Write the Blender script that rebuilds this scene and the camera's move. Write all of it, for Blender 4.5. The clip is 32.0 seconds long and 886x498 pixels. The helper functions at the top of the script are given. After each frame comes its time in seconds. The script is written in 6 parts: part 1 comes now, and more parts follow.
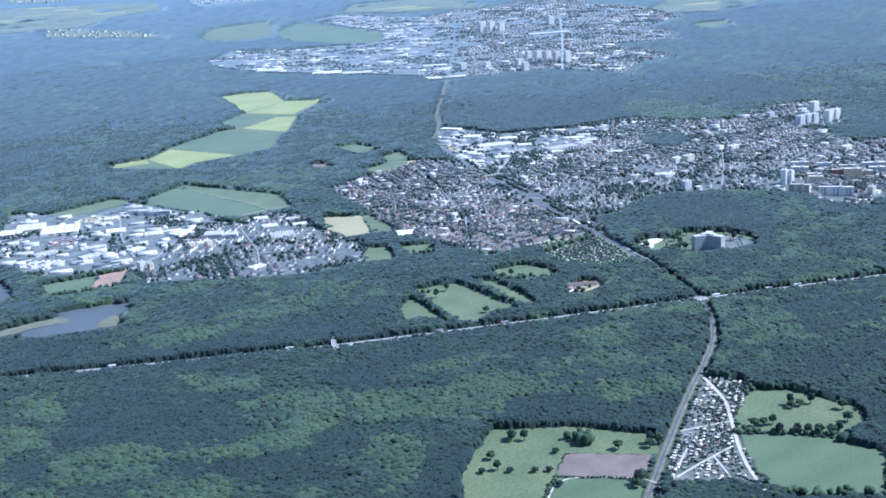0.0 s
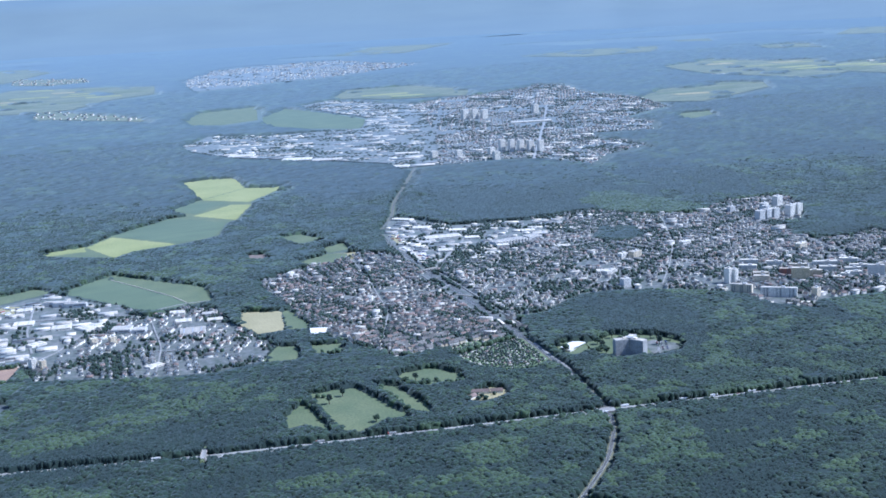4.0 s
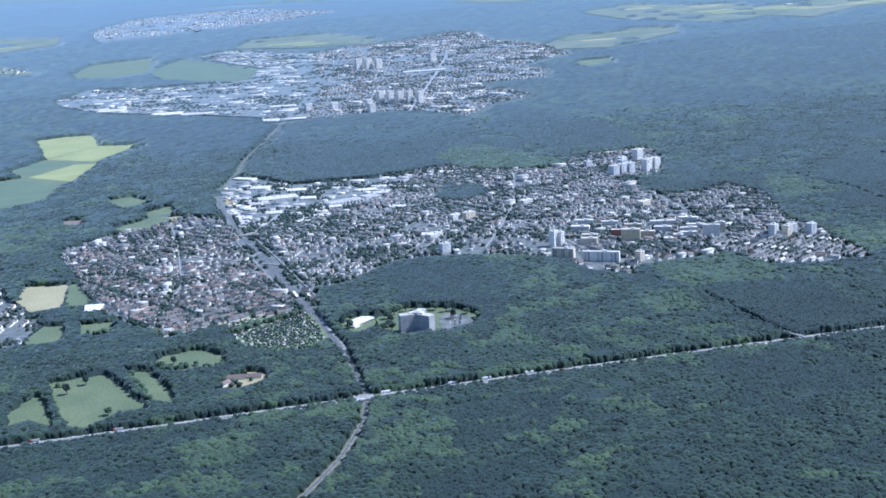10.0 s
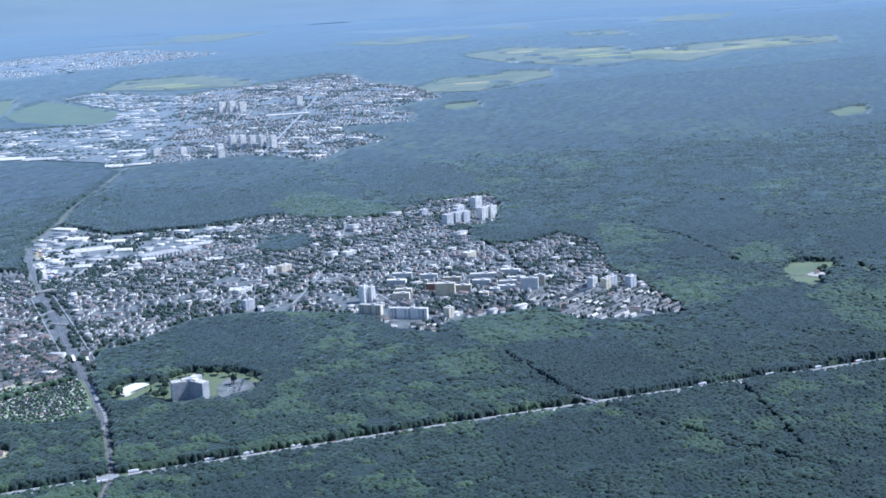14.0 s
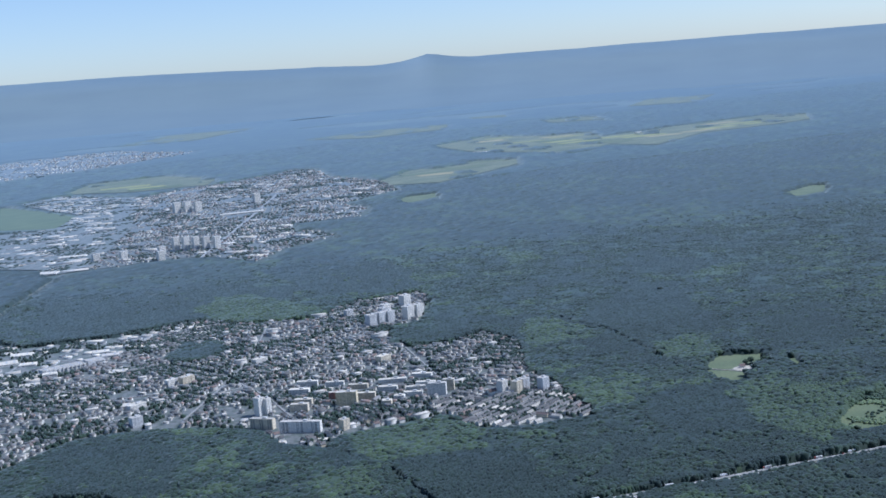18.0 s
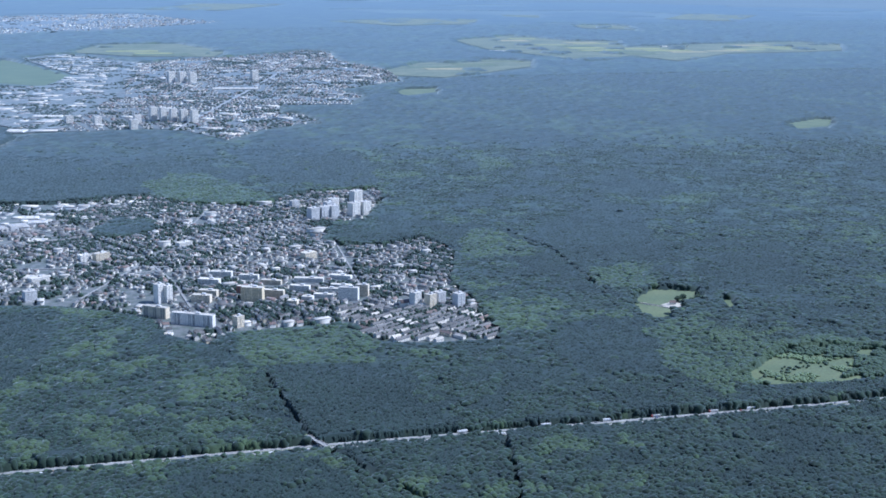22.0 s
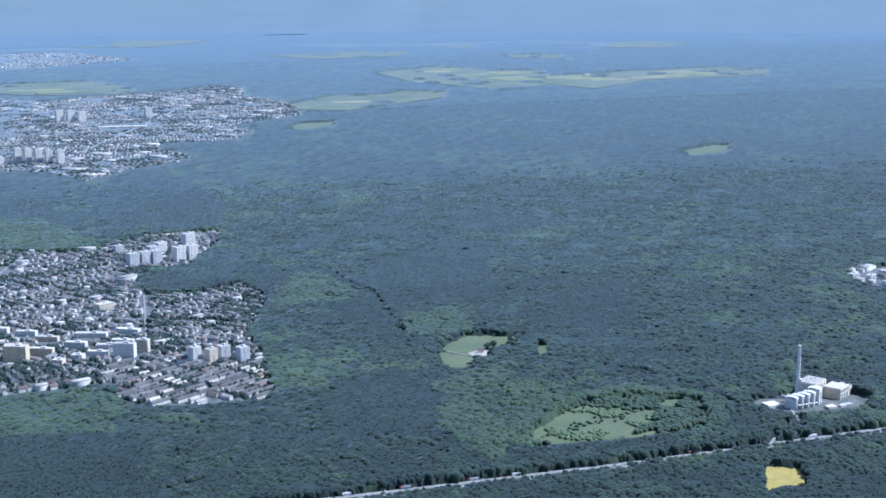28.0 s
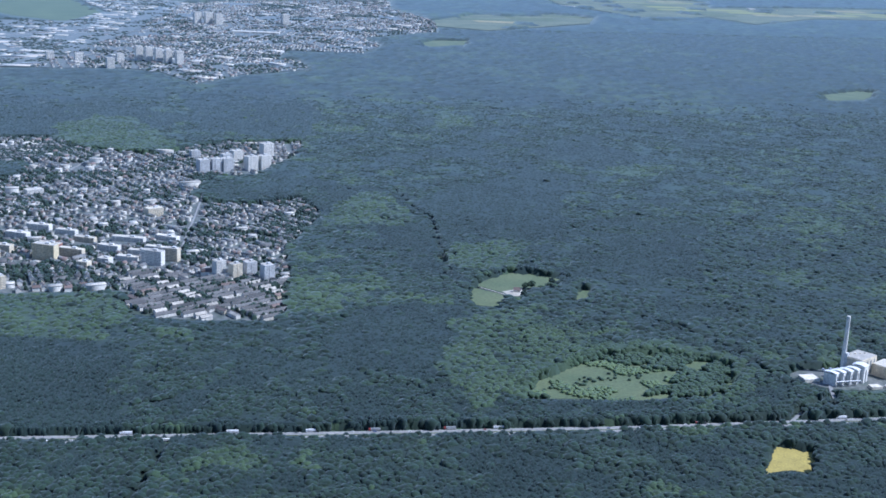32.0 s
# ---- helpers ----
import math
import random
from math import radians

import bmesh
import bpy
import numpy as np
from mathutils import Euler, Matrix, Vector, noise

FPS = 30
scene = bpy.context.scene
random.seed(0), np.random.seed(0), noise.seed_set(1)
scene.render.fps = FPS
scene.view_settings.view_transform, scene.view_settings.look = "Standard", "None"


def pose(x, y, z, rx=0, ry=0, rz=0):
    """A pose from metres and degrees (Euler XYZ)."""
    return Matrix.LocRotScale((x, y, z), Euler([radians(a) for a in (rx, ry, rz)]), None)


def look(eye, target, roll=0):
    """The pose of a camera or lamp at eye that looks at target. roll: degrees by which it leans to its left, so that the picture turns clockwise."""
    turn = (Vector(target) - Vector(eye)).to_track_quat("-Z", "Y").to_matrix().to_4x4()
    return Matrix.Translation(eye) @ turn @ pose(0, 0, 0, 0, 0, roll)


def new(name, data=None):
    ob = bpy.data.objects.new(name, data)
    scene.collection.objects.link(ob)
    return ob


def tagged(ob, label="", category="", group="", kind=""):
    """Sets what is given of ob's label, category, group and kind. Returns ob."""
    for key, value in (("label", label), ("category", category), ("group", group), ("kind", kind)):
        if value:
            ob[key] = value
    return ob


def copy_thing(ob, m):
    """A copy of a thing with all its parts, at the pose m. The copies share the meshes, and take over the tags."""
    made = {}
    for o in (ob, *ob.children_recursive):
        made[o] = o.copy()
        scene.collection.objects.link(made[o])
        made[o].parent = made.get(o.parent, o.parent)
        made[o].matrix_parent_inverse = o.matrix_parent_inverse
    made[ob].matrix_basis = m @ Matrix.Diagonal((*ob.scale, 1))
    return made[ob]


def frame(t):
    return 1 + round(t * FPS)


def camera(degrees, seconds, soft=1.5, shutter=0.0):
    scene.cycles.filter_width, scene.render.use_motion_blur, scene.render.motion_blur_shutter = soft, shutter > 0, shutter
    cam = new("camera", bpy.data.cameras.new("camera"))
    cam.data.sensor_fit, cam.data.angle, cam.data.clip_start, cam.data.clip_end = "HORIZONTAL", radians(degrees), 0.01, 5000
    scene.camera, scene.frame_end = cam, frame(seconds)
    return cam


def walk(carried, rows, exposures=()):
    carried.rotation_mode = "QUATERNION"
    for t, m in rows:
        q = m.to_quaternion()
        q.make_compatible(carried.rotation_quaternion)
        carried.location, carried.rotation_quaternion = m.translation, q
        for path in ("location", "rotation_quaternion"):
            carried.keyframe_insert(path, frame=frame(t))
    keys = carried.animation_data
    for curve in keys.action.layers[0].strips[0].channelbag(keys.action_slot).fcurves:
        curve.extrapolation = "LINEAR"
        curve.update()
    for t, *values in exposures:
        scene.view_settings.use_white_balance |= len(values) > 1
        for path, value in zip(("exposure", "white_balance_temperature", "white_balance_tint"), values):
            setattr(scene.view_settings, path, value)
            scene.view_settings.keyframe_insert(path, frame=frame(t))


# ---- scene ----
# The view reaches from a motorway to hills on the horizon, so the land is built at one to ten:
# one unit stands for ten metres of ground throughout.
cam = camera(37.90, 32.0, soft=1.7)
PATH = [
    (0.0, (0.00, 0.00, 77.51), (49.710, 82.998, 52.203), -3.336),
    (0.5, (3.63, 0.24, 77.29), (53.341, 83.566, 53.090), -3.415),
    (1.0, (7.25, 0.47, 77.07), (57.031, 84.201, 54.443), -3.487),
    (1.5, (10.87, 0.70, 76.85), (60.916, 84.688, 55.838), -3.520),
    (2.0, (14.49, 0.92, 76.63), (64.662, 85.085, 56.674), -3.487),
    (2.5, (18.10, 1.13, 76.41), (68.360, 85.390, 57.084), -3.356),
    (4.5, (32.50, 1.89, 75.56), (82.107, 86.656, 56.729), -2.611),
    (5.0, (36.10, 2.06, 75.35), (86.008, 86.632, 56.460), -2.446),
    (5.5, (39.68, 2.23, 75.15), (90.242, 86.181, 55.252), -2.308),
    (6.0, (43.27, 2.38, 74.94), (94.662, 85.521, 53.802), -2.212),
    (6.5, (46.85, 2.53, 74.73), (99.047, 84.865, 52.450), -2.212),
    (7.0, (50.42, 2.67, 74.53), (102.992, 84.752, 52.176), -2.296),
    (7.5, (53.99, 2.81, 74.33), (106.559, 85.067, 52.642), -2.367),
    (8.0, (57.56, 2.93, 74.13), (109.986, 85.518, 53.358), -2.501),
    (8.5, (61.12, 3.05, 73.93), (113.213, 85.980, 53.687), -2.749),
    (9.0, (64.68, 3.16, 73.73), (116.443, 86.191, 53.059), -2.968),
    (9.5, (68.24, 3.27, 73.53), (119.908, 86.058, 51.723), -3.144),
    (10.0, (71.79, 3.36, 73.34), (123.834, 85.592, 50.328), -3.185),
    (10.5, (75.33, 3.45, 73.14), (128.319, 84.869, 49.401), -3.030),
    (11.0, (78.88, 3.53, 72.95), (133.153, 84.232, 49.683), -2.858),
    (11.5, (82.41, 3.60, 72.76), (137.945, 83.908, 51.133), -2.773),
    (12.0, (85.95, 3.67, 72.57), (142.253, 83.937, 52.900), -2.862),
    (12.5, (89.48, 3.73, 72.38), (146.319, 83.899, 53.897), -3.093),
    (13.0, (93.01, 3.78, 72.19), (150.292, 83.688, 53.961), -3.165),
    (13.5, (96.53, 3.82, 72.00), (154.442, 83.099, 53.018), -3.008),
    (14.0, (100.05, 3.85, 71.82), (158.584, 82.352, 51.545), -2.624),
    (14.5, (103.56, 3.88, 71.63), (162.472, 81.913, 50.657), -2.183),
    (16.5, (117.58, 3.91, 70.91), (177.566, 81.910, 53.104), -2.334),
    (17.0, (121.07, 3.90, 70.74), (181.326, 81.907, 53.887), -2.998),
    (17.5, (124.56, 3.88, 70.56), (184.720, 82.221, 54.963), -3.778),
    (18.0, (128.05, 3.85, 70.39), (187.649, 83.006, 56.891), -4.549),
    (18.5, (131.53, 3.82, 70.22), (189.934, 84.245, 59.257), -5.178),
    (19.0, (135.01, 3.78, 70.04), (191.361, 85.929, 61.392), -5.155),
    (19.5, (138.48, 3.73, 69.87), (192.616, 87.398, 61.616), -4.751),
    (20.0, (141.95, 3.67, 69.71), (194.232, 88.358, 59.998), -3.817),
    (20.5, (145.41, 3.60, 69.54), (196.703, 88.528, 56.992), -2.623),
    (21.0, (148.88, 3.53, 69.37), (201.000, 87.396, 53.572), -1.308),
    (21.5, (152.33, 3.45, 69.21), (206.720, 85.193, 50.230), -0.002),
    (22.0, (155.79, 3.36, 69.04), (212.587, 82.829, 47.626), 0.999),
    (22.5, (159.24, 3.27, 68.88), (217.638, 81.128, 45.929), 1.609),
    (23.0, (162.68, 3.16, 68.72), (221.951, 80.111, 44.924), 1.906),
    (23.5, (166.12, 3.05, 68.56), (225.766, 79.596, 44.401), 1.879),
    (24.0, (169.56, 2.93, 68.40), (229.696, 79.088, 44.234), 1.448),
    (24.5, (172.99, 2.81, 68.25), (233.846, 78.490, 44.393), 0.762),
    (25.0, (176.42, 2.67, 68.09), (237.882, 78.141, 45.127), -0.084),
    (25.5, (179.85, 2.53, 67.94), (241.794, 78.118, 46.739), -0.647),
    (26.0, (183.27, 2.38, 67.79), (245.153, 78.551, 48.583), -0.833),
    (26.5, (186.68, 2.23, 67.64), (248.172, 79.086, 49.975), -0.488),
    (28.5, (200.31, 1.52, 67.05), (258.030, 80.835, 47.600), 0.173),
    (29.0, (203.71, 1.33, 66.90), (258.917, 82.518, 47.921), 0.597),
    (29.5, (207.10, 1.13, 66.76), (259.712, 84.181, 48.484), 1.084),
    (30.0, (210.49, 0.92, 66.62), (260.973, 85.265, 48.269), 1.655),
    (30.5, (213.87, 0.70, 66.48), (263.029, 85.689, 47.496), 2.111),
    (31.0, (217.25, 0.47, 66.34), (265.618, 85.600, 45.985), 2.587),
    (31.5, (220.63, 0.24, 66.20), (268.723, 84.992, 43.749), 2.992),
    (32.0, (224.00, 0.00, 66.06), (272.194, 83.971, 41.042), 2.957),
]

# ---------------------------------------------------------------- light
SUN_AZ, SUN_EL = 122.0, 50.0
EXPOSURES = [(t, e, 5370 if 18 < t < 21 else 4890 if t < 2 else 5020, 15) for t, e in ((0.0, 0.87), (1.0, 0.84), (2.0, 0.68), (5.0, 0.63), (7.0, 0.75), (8.0, 0.72), (13.0, 0.70), (16.5, 0.54), (19.0, 0.10), (20.5, 0.26), (21.5, 0.40), (23.0, 0.64), (29.0, 0.55), (30.0, 0.36), (32.0, 0.37))]
walk(cam, [(t, look(eye, target, roll)) for t, eye, target, roll in PATH], EXPOSURES)

world = bpy.data.worlds.new("sky")
scene.world = world
world.use_nodes = True
wn = world.node_tree
sky = wn.nodes.new("ShaderNodeTexSky")
sky.sky_type = 'NISHITA'
sky.sun_disc = False
sky.sun_elevation = radians(SUN_EL)
sky.sun_rotation = radians(SUN_AZ)
sky.air_density, sky.dust_density, sky.ozone_density = 0.8, 0.45, 1.5
wn.nodes["Background"].inputs["Strength"].default_value = 0.105
wn.links.new(sky.outputs[0], wn.nodes["Background"].inputs["Color"])

sun = new("sun", bpy.data.lights.new("sun", 'SUN'))
sun.data.energy, sun.data.angle, sun.data.color = 4.2, radians(0.5), (1.0, 0.94, 0.84)
sun.matrix_world = look((0, 0, 0), (-math.sin(radians(SUN_AZ)) * math.cos(radians(SUN_EL)),
                                    -math.cos(radians(SUN_AZ)) * math.cos(radians(SUN_EL)), -math.sin(radians(SUN_EL))))
sun.location = (0, 0, 400)


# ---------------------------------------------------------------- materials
def surface(name, dark, light, scale, rough=0.8, fine=None, per_piece=0.0, haze_sheen=0.67, bump=0.0, metal=0.0,
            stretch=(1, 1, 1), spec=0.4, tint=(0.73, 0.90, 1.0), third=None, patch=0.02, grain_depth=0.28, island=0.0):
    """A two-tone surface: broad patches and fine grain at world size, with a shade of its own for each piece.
    haze_sheen: weight of distance haze painted on as a bluish layer, growing inland; island: how far single crowns
    differ."""
    m = bpy.data.materials.new(name)
    m.use_nodes = True
    t = m.node_tree
    n, l = t.nodes, t.links
    b = n["Principled BSDF"]
    geo = n.new("ShaderNodeNewGeometry")
    mp = n.new("ShaderNodeMapping")
    mp.inputs["Scale"].default_value = stretch
    l.new(geo.outputs["Position"], mp.inputs["Vector"])

    def tex(s, detail):
        k = n.new("ShaderNodeTexNoise")
        k.inputs["Scale"].default_value, k.inputs["Detail"].default_value = s, detail
        l.new(mp.outputs[0], k.inputs["Vector"])
        return k.outputs["Fac"]

    def stretch_range(sock, lo, hi):
        r = n.new("ShaderNodeMapRange")
        r.inputs["From Min"].default_value, r.inputs["From Max"].default_value = lo, hi
        l.new(sock, r.inputs["Value"])
        return r.outputs[0]

    def blend(fac, a, c, mode='MIX'):
        x = n.new("ShaderNodeMix")
        x.data_type, x.blend_type = 'RGBA', mode
        for sock, v in ((x.inputs["Factor"], fac), (x.inputs["A"], a), (x.inputs["B"], c)):
            if isinstance(v, bpy.types.NodeSocket):
                l.new(v, sock)
            elif isinstance(v, tuple):
                sock.default_value = (*v, 1)
            else:
                sock.default_value = v
        return x.outputs["Result"]

    colour = blend(stretch_range(tex(scale, 4), 0.35, 0.65), dark, light)
    if third:
        colour = blend(stretch_range(tex(patch, 3), 0.5, 0.62), colour, third)
    grain = tex(fine or scale * 7, 3)
    shade = n.new("ShaderNodeMapRange")
    shade.inputs["From Min"].default_value, shade.inputs["From Max"].default_value = 0.3, 0.7
    shade.inputs["To Min"].default_value, shade.inputs["To Max"].default_value = 1 - grain_depth, 1 + grain_depth
    l.new(grain, shade.inputs["Value"])
    colour = blend(1.0, colour, shade.outputs[0], 'MULTIPLY')
    if per_piece:
        for out in (geo.outputs["Random Per Island"], n.new("ShaderNodeObjectInfo").outputs["Random"]):
            r = n.new("ShaderNodeMapRange")
            r.inputs["To Min"].default_value, r.inputs["To Max"].default_value = 1 - per_piece, 1 + per_piece
            l.new(out, r.inputs["Value"])
            colour = blend(1.0, colour, r.outputs[0], 'MULTIPLY')
    if island:
        r = n.new("ShaderNodeMapRange")
        r.inputs["To Min"].default_value, r.inputs["To Max"].default_value = 1 - island, 1 + island
        l.new(geo.outputs["Random Per Island"], r.inputs["Value"])
        colour = blend(1.0, colour, r.outputs[0], 'MULTIPLY')
    l.new(colour, b.inputs["Base Color"])
    b.inputs["Roughness"].default_value, b.inputs["Metallic"].default_value = rough, metal
    b.inputs["Specular IOR Level"].default_value = spec
    # Painted haze: a bluish layer whose weight grows with distance inland.
    if haze_sheen:
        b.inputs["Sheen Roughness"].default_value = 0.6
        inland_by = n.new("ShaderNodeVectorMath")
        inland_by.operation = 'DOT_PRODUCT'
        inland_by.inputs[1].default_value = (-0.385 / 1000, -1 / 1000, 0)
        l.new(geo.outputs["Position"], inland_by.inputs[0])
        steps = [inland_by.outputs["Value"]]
        for operation, a in (('ADD', -60 / 1000), ('EXPONENT', None), ('SUBTRACT', 1.0), ('MULTIPLY', haze_sheen)):
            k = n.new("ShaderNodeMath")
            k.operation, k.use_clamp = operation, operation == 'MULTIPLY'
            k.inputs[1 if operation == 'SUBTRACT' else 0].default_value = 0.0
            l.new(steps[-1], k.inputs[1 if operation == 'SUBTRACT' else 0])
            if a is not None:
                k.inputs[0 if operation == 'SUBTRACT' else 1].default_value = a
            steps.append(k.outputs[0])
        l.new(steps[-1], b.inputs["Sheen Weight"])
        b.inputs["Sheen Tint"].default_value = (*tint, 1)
    if bump:
        k = n.new("ShaderNodeBump")
        k.inputs["Strength"].default_value, k.inputs["Distance"].default_value = bump, 0.1
        l.new(grain, k.inputs["Height"])
        l.new(k.outputs[0], b.inputs["Normal"])
    return m


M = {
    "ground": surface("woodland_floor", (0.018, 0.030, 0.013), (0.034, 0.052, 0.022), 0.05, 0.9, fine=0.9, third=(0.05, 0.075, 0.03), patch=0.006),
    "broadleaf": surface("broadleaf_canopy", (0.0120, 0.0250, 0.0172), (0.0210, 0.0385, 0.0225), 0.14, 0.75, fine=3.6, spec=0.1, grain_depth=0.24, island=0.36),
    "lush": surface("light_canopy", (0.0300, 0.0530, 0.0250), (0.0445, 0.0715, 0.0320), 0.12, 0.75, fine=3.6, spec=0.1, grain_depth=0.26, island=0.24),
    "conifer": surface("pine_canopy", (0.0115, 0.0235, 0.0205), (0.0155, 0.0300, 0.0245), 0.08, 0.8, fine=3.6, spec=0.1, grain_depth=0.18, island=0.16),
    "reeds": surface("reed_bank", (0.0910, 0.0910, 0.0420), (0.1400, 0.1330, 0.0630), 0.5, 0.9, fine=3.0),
    "far_meadow": surface("distant_meadows", (0.0705, 0.0961, 0.0448), (0.1493, 0.1639, 0.0871), 0.03, 0.9, fine=0.25, grain_depth=0.35, stretch=(1, 2.5, 1), haze_sheen=0.4),
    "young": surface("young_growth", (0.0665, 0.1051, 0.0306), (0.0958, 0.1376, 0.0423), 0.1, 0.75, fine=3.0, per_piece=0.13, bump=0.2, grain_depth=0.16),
    "grass": surface("meadow_grass", (0.0800, 0.1122, 0.0450), (0.1180, 0.1454, 0.0620), 0.12, 0.85, fine=2.0, haze_sheen=0.36),
    "crop": surface("green_crop", (0.070, 0.108, 0.050), (0.098, 0.138, 0.064), 0.05, 0.85, fine=2.5, stretch=(1, 2.5, 1), haze_sheen=0.36),
    "pale_crop": surface("ripening_crop", (0.2175, 0.2439, 0.0717), (0.2770, 0.2912, 0.0979), 0.06, 0.85, fine=2.0, haze_sheen=0.36),
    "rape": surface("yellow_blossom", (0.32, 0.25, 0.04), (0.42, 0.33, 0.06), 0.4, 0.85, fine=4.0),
    "tan": surface("dry_stubble", (0.2600, 0.2400, 0.1200), (0.3400, 0.3000, 0.1600), 0.1, 0.9, fine=2.5, haze_sheen=0.36),
    "soil": surface("bare_soil", (0.1400, 0.1080, 0.0900), (0.1850, 0.1450, 0.1180), 0.25, 0.95, fine=4.0, haze_sheen=0.36),
    "clay": surface("bare_clay", (0.25, 0.165, 0.115), (0.33, 0.225, 0.155), 0.25, 0.95, fine=4.0, haze_sheen=0.36),
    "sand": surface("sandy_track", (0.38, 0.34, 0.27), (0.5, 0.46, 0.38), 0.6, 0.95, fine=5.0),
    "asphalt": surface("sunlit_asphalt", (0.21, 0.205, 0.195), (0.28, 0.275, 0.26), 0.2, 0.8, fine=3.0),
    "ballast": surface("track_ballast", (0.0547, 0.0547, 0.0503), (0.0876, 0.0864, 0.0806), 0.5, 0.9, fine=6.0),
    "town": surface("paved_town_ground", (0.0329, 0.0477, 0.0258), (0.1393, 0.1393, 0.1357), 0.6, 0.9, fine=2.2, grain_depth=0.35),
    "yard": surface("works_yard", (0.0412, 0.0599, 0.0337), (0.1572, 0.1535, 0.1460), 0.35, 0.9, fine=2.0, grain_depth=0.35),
    "water": surface("still_water", (0.075, 0.088, 0.092), (0.090, 0.103, 0.106), 0.05, 0.45, spec=0.5, grain_depth=0.06, haze_sheen=0.12),
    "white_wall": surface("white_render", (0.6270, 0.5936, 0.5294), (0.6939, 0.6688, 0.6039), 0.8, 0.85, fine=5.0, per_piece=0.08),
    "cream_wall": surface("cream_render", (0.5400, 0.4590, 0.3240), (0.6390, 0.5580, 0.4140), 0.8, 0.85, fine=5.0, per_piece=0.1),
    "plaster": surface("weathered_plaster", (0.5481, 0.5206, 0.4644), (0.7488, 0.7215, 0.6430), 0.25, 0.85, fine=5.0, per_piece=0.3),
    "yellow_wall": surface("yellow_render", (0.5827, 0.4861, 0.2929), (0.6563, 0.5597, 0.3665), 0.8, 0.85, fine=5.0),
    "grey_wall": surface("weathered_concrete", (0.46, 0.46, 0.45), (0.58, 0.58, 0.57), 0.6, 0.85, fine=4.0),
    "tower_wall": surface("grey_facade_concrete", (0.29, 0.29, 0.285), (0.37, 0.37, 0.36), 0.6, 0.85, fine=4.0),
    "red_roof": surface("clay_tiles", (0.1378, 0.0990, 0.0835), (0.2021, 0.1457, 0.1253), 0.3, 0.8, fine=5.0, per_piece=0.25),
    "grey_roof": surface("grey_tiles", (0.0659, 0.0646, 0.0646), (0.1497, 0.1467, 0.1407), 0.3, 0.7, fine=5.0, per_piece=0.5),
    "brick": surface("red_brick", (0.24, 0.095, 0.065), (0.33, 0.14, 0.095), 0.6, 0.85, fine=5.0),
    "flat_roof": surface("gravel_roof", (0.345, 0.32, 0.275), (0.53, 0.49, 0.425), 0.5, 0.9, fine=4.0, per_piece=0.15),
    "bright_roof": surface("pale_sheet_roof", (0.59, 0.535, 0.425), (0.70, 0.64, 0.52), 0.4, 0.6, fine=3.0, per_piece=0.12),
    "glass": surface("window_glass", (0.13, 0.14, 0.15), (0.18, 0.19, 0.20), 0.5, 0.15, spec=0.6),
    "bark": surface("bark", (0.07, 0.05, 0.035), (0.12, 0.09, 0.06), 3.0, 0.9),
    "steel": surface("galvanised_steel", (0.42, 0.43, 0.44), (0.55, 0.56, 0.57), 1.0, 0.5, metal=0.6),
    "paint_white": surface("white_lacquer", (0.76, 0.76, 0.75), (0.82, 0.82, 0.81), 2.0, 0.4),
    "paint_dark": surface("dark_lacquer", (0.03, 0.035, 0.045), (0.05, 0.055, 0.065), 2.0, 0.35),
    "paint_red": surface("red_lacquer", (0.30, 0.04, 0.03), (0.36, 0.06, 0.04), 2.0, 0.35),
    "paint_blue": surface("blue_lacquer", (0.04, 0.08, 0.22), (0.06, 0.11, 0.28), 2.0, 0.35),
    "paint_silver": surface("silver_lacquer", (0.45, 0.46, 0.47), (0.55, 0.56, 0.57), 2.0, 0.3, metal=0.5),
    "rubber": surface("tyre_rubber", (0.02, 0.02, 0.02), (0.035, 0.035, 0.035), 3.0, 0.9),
    "hill": surface("far_hills", (0.0350, 0.0540, 0.0430), (0.0540, 0.0760, 0.0590), 0.004, 0.9, fine=0.03, grain_depth=0.06, haze_sheen=0.56),
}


# ---------------------------------------------------------------- building blocks
def poly(text):
    return [tuple(float(v) for v in p.split(",")) for p in text.split()]


def inside(pts, outline):
    """Which of the points (n x 2) lie in the outline."""
    x, y = pts[:, 0], pts[:, 1]
    res = np.zeros(len(pts), bool)
    for (x0, y0), (x1, y1) in zip(outline, outline[1:] + outline[:1]):
        if y0 != y1:
            res ^= ((y0 > y) != (y1 > y)) & (x < (x1 - x0) * (y - y0) / (y1 - y0) + x0)
    return res


def near_line(pts, line, reach):
    """Which of the points lie within reach of a line of straight stretches."""
    res = np.zeros(len(pts), bool)
    for a, b in zip(line, line[1:]):
        a, b = np.array(a), np.array(b)
        d = b - a
        s = np.clip(((pts - a) @ d) / (d @ d), 0, 1)
        res |= np.hypot(*(pts - a - s[:, None] * d).T) < reach
    return res


def smooth_noise(pts, size, seed):
    """Soft random values between 0 and 1 over the plan, about size across."""
    rng = np.random.RandomState(seed)
    g = rng.rand(256, 256)
    u = pts / size + 1000.5
    i, f = np.floor(u).astype(int), u - np.floor(u)
    f = f * f * (3 - 2 * f)
    x, y = i[:, 0] % 256, i[:, 1] % 256
    x1, y1 = (x + 1) % 256, (y + 1) % 256
    return (g[x, y] * (1 - f[:, 0]) + g[x1, y] * f[:, 0]) * (1 - f[:, 1]) + (g[x, y1] * (1 - f[:, 0]) + g[x1, y1] * f[:, 0]) * f[:, 1]


def mesh_from(name, verts, faces, material, smooth=False):
    me = bpy.data.meshes.new(name)
    me.from_pydata([tuple(v) for v in verts], [], faces)
    me.materials.append(material)
    if smooth:
        me.shade_smooth()
    return me


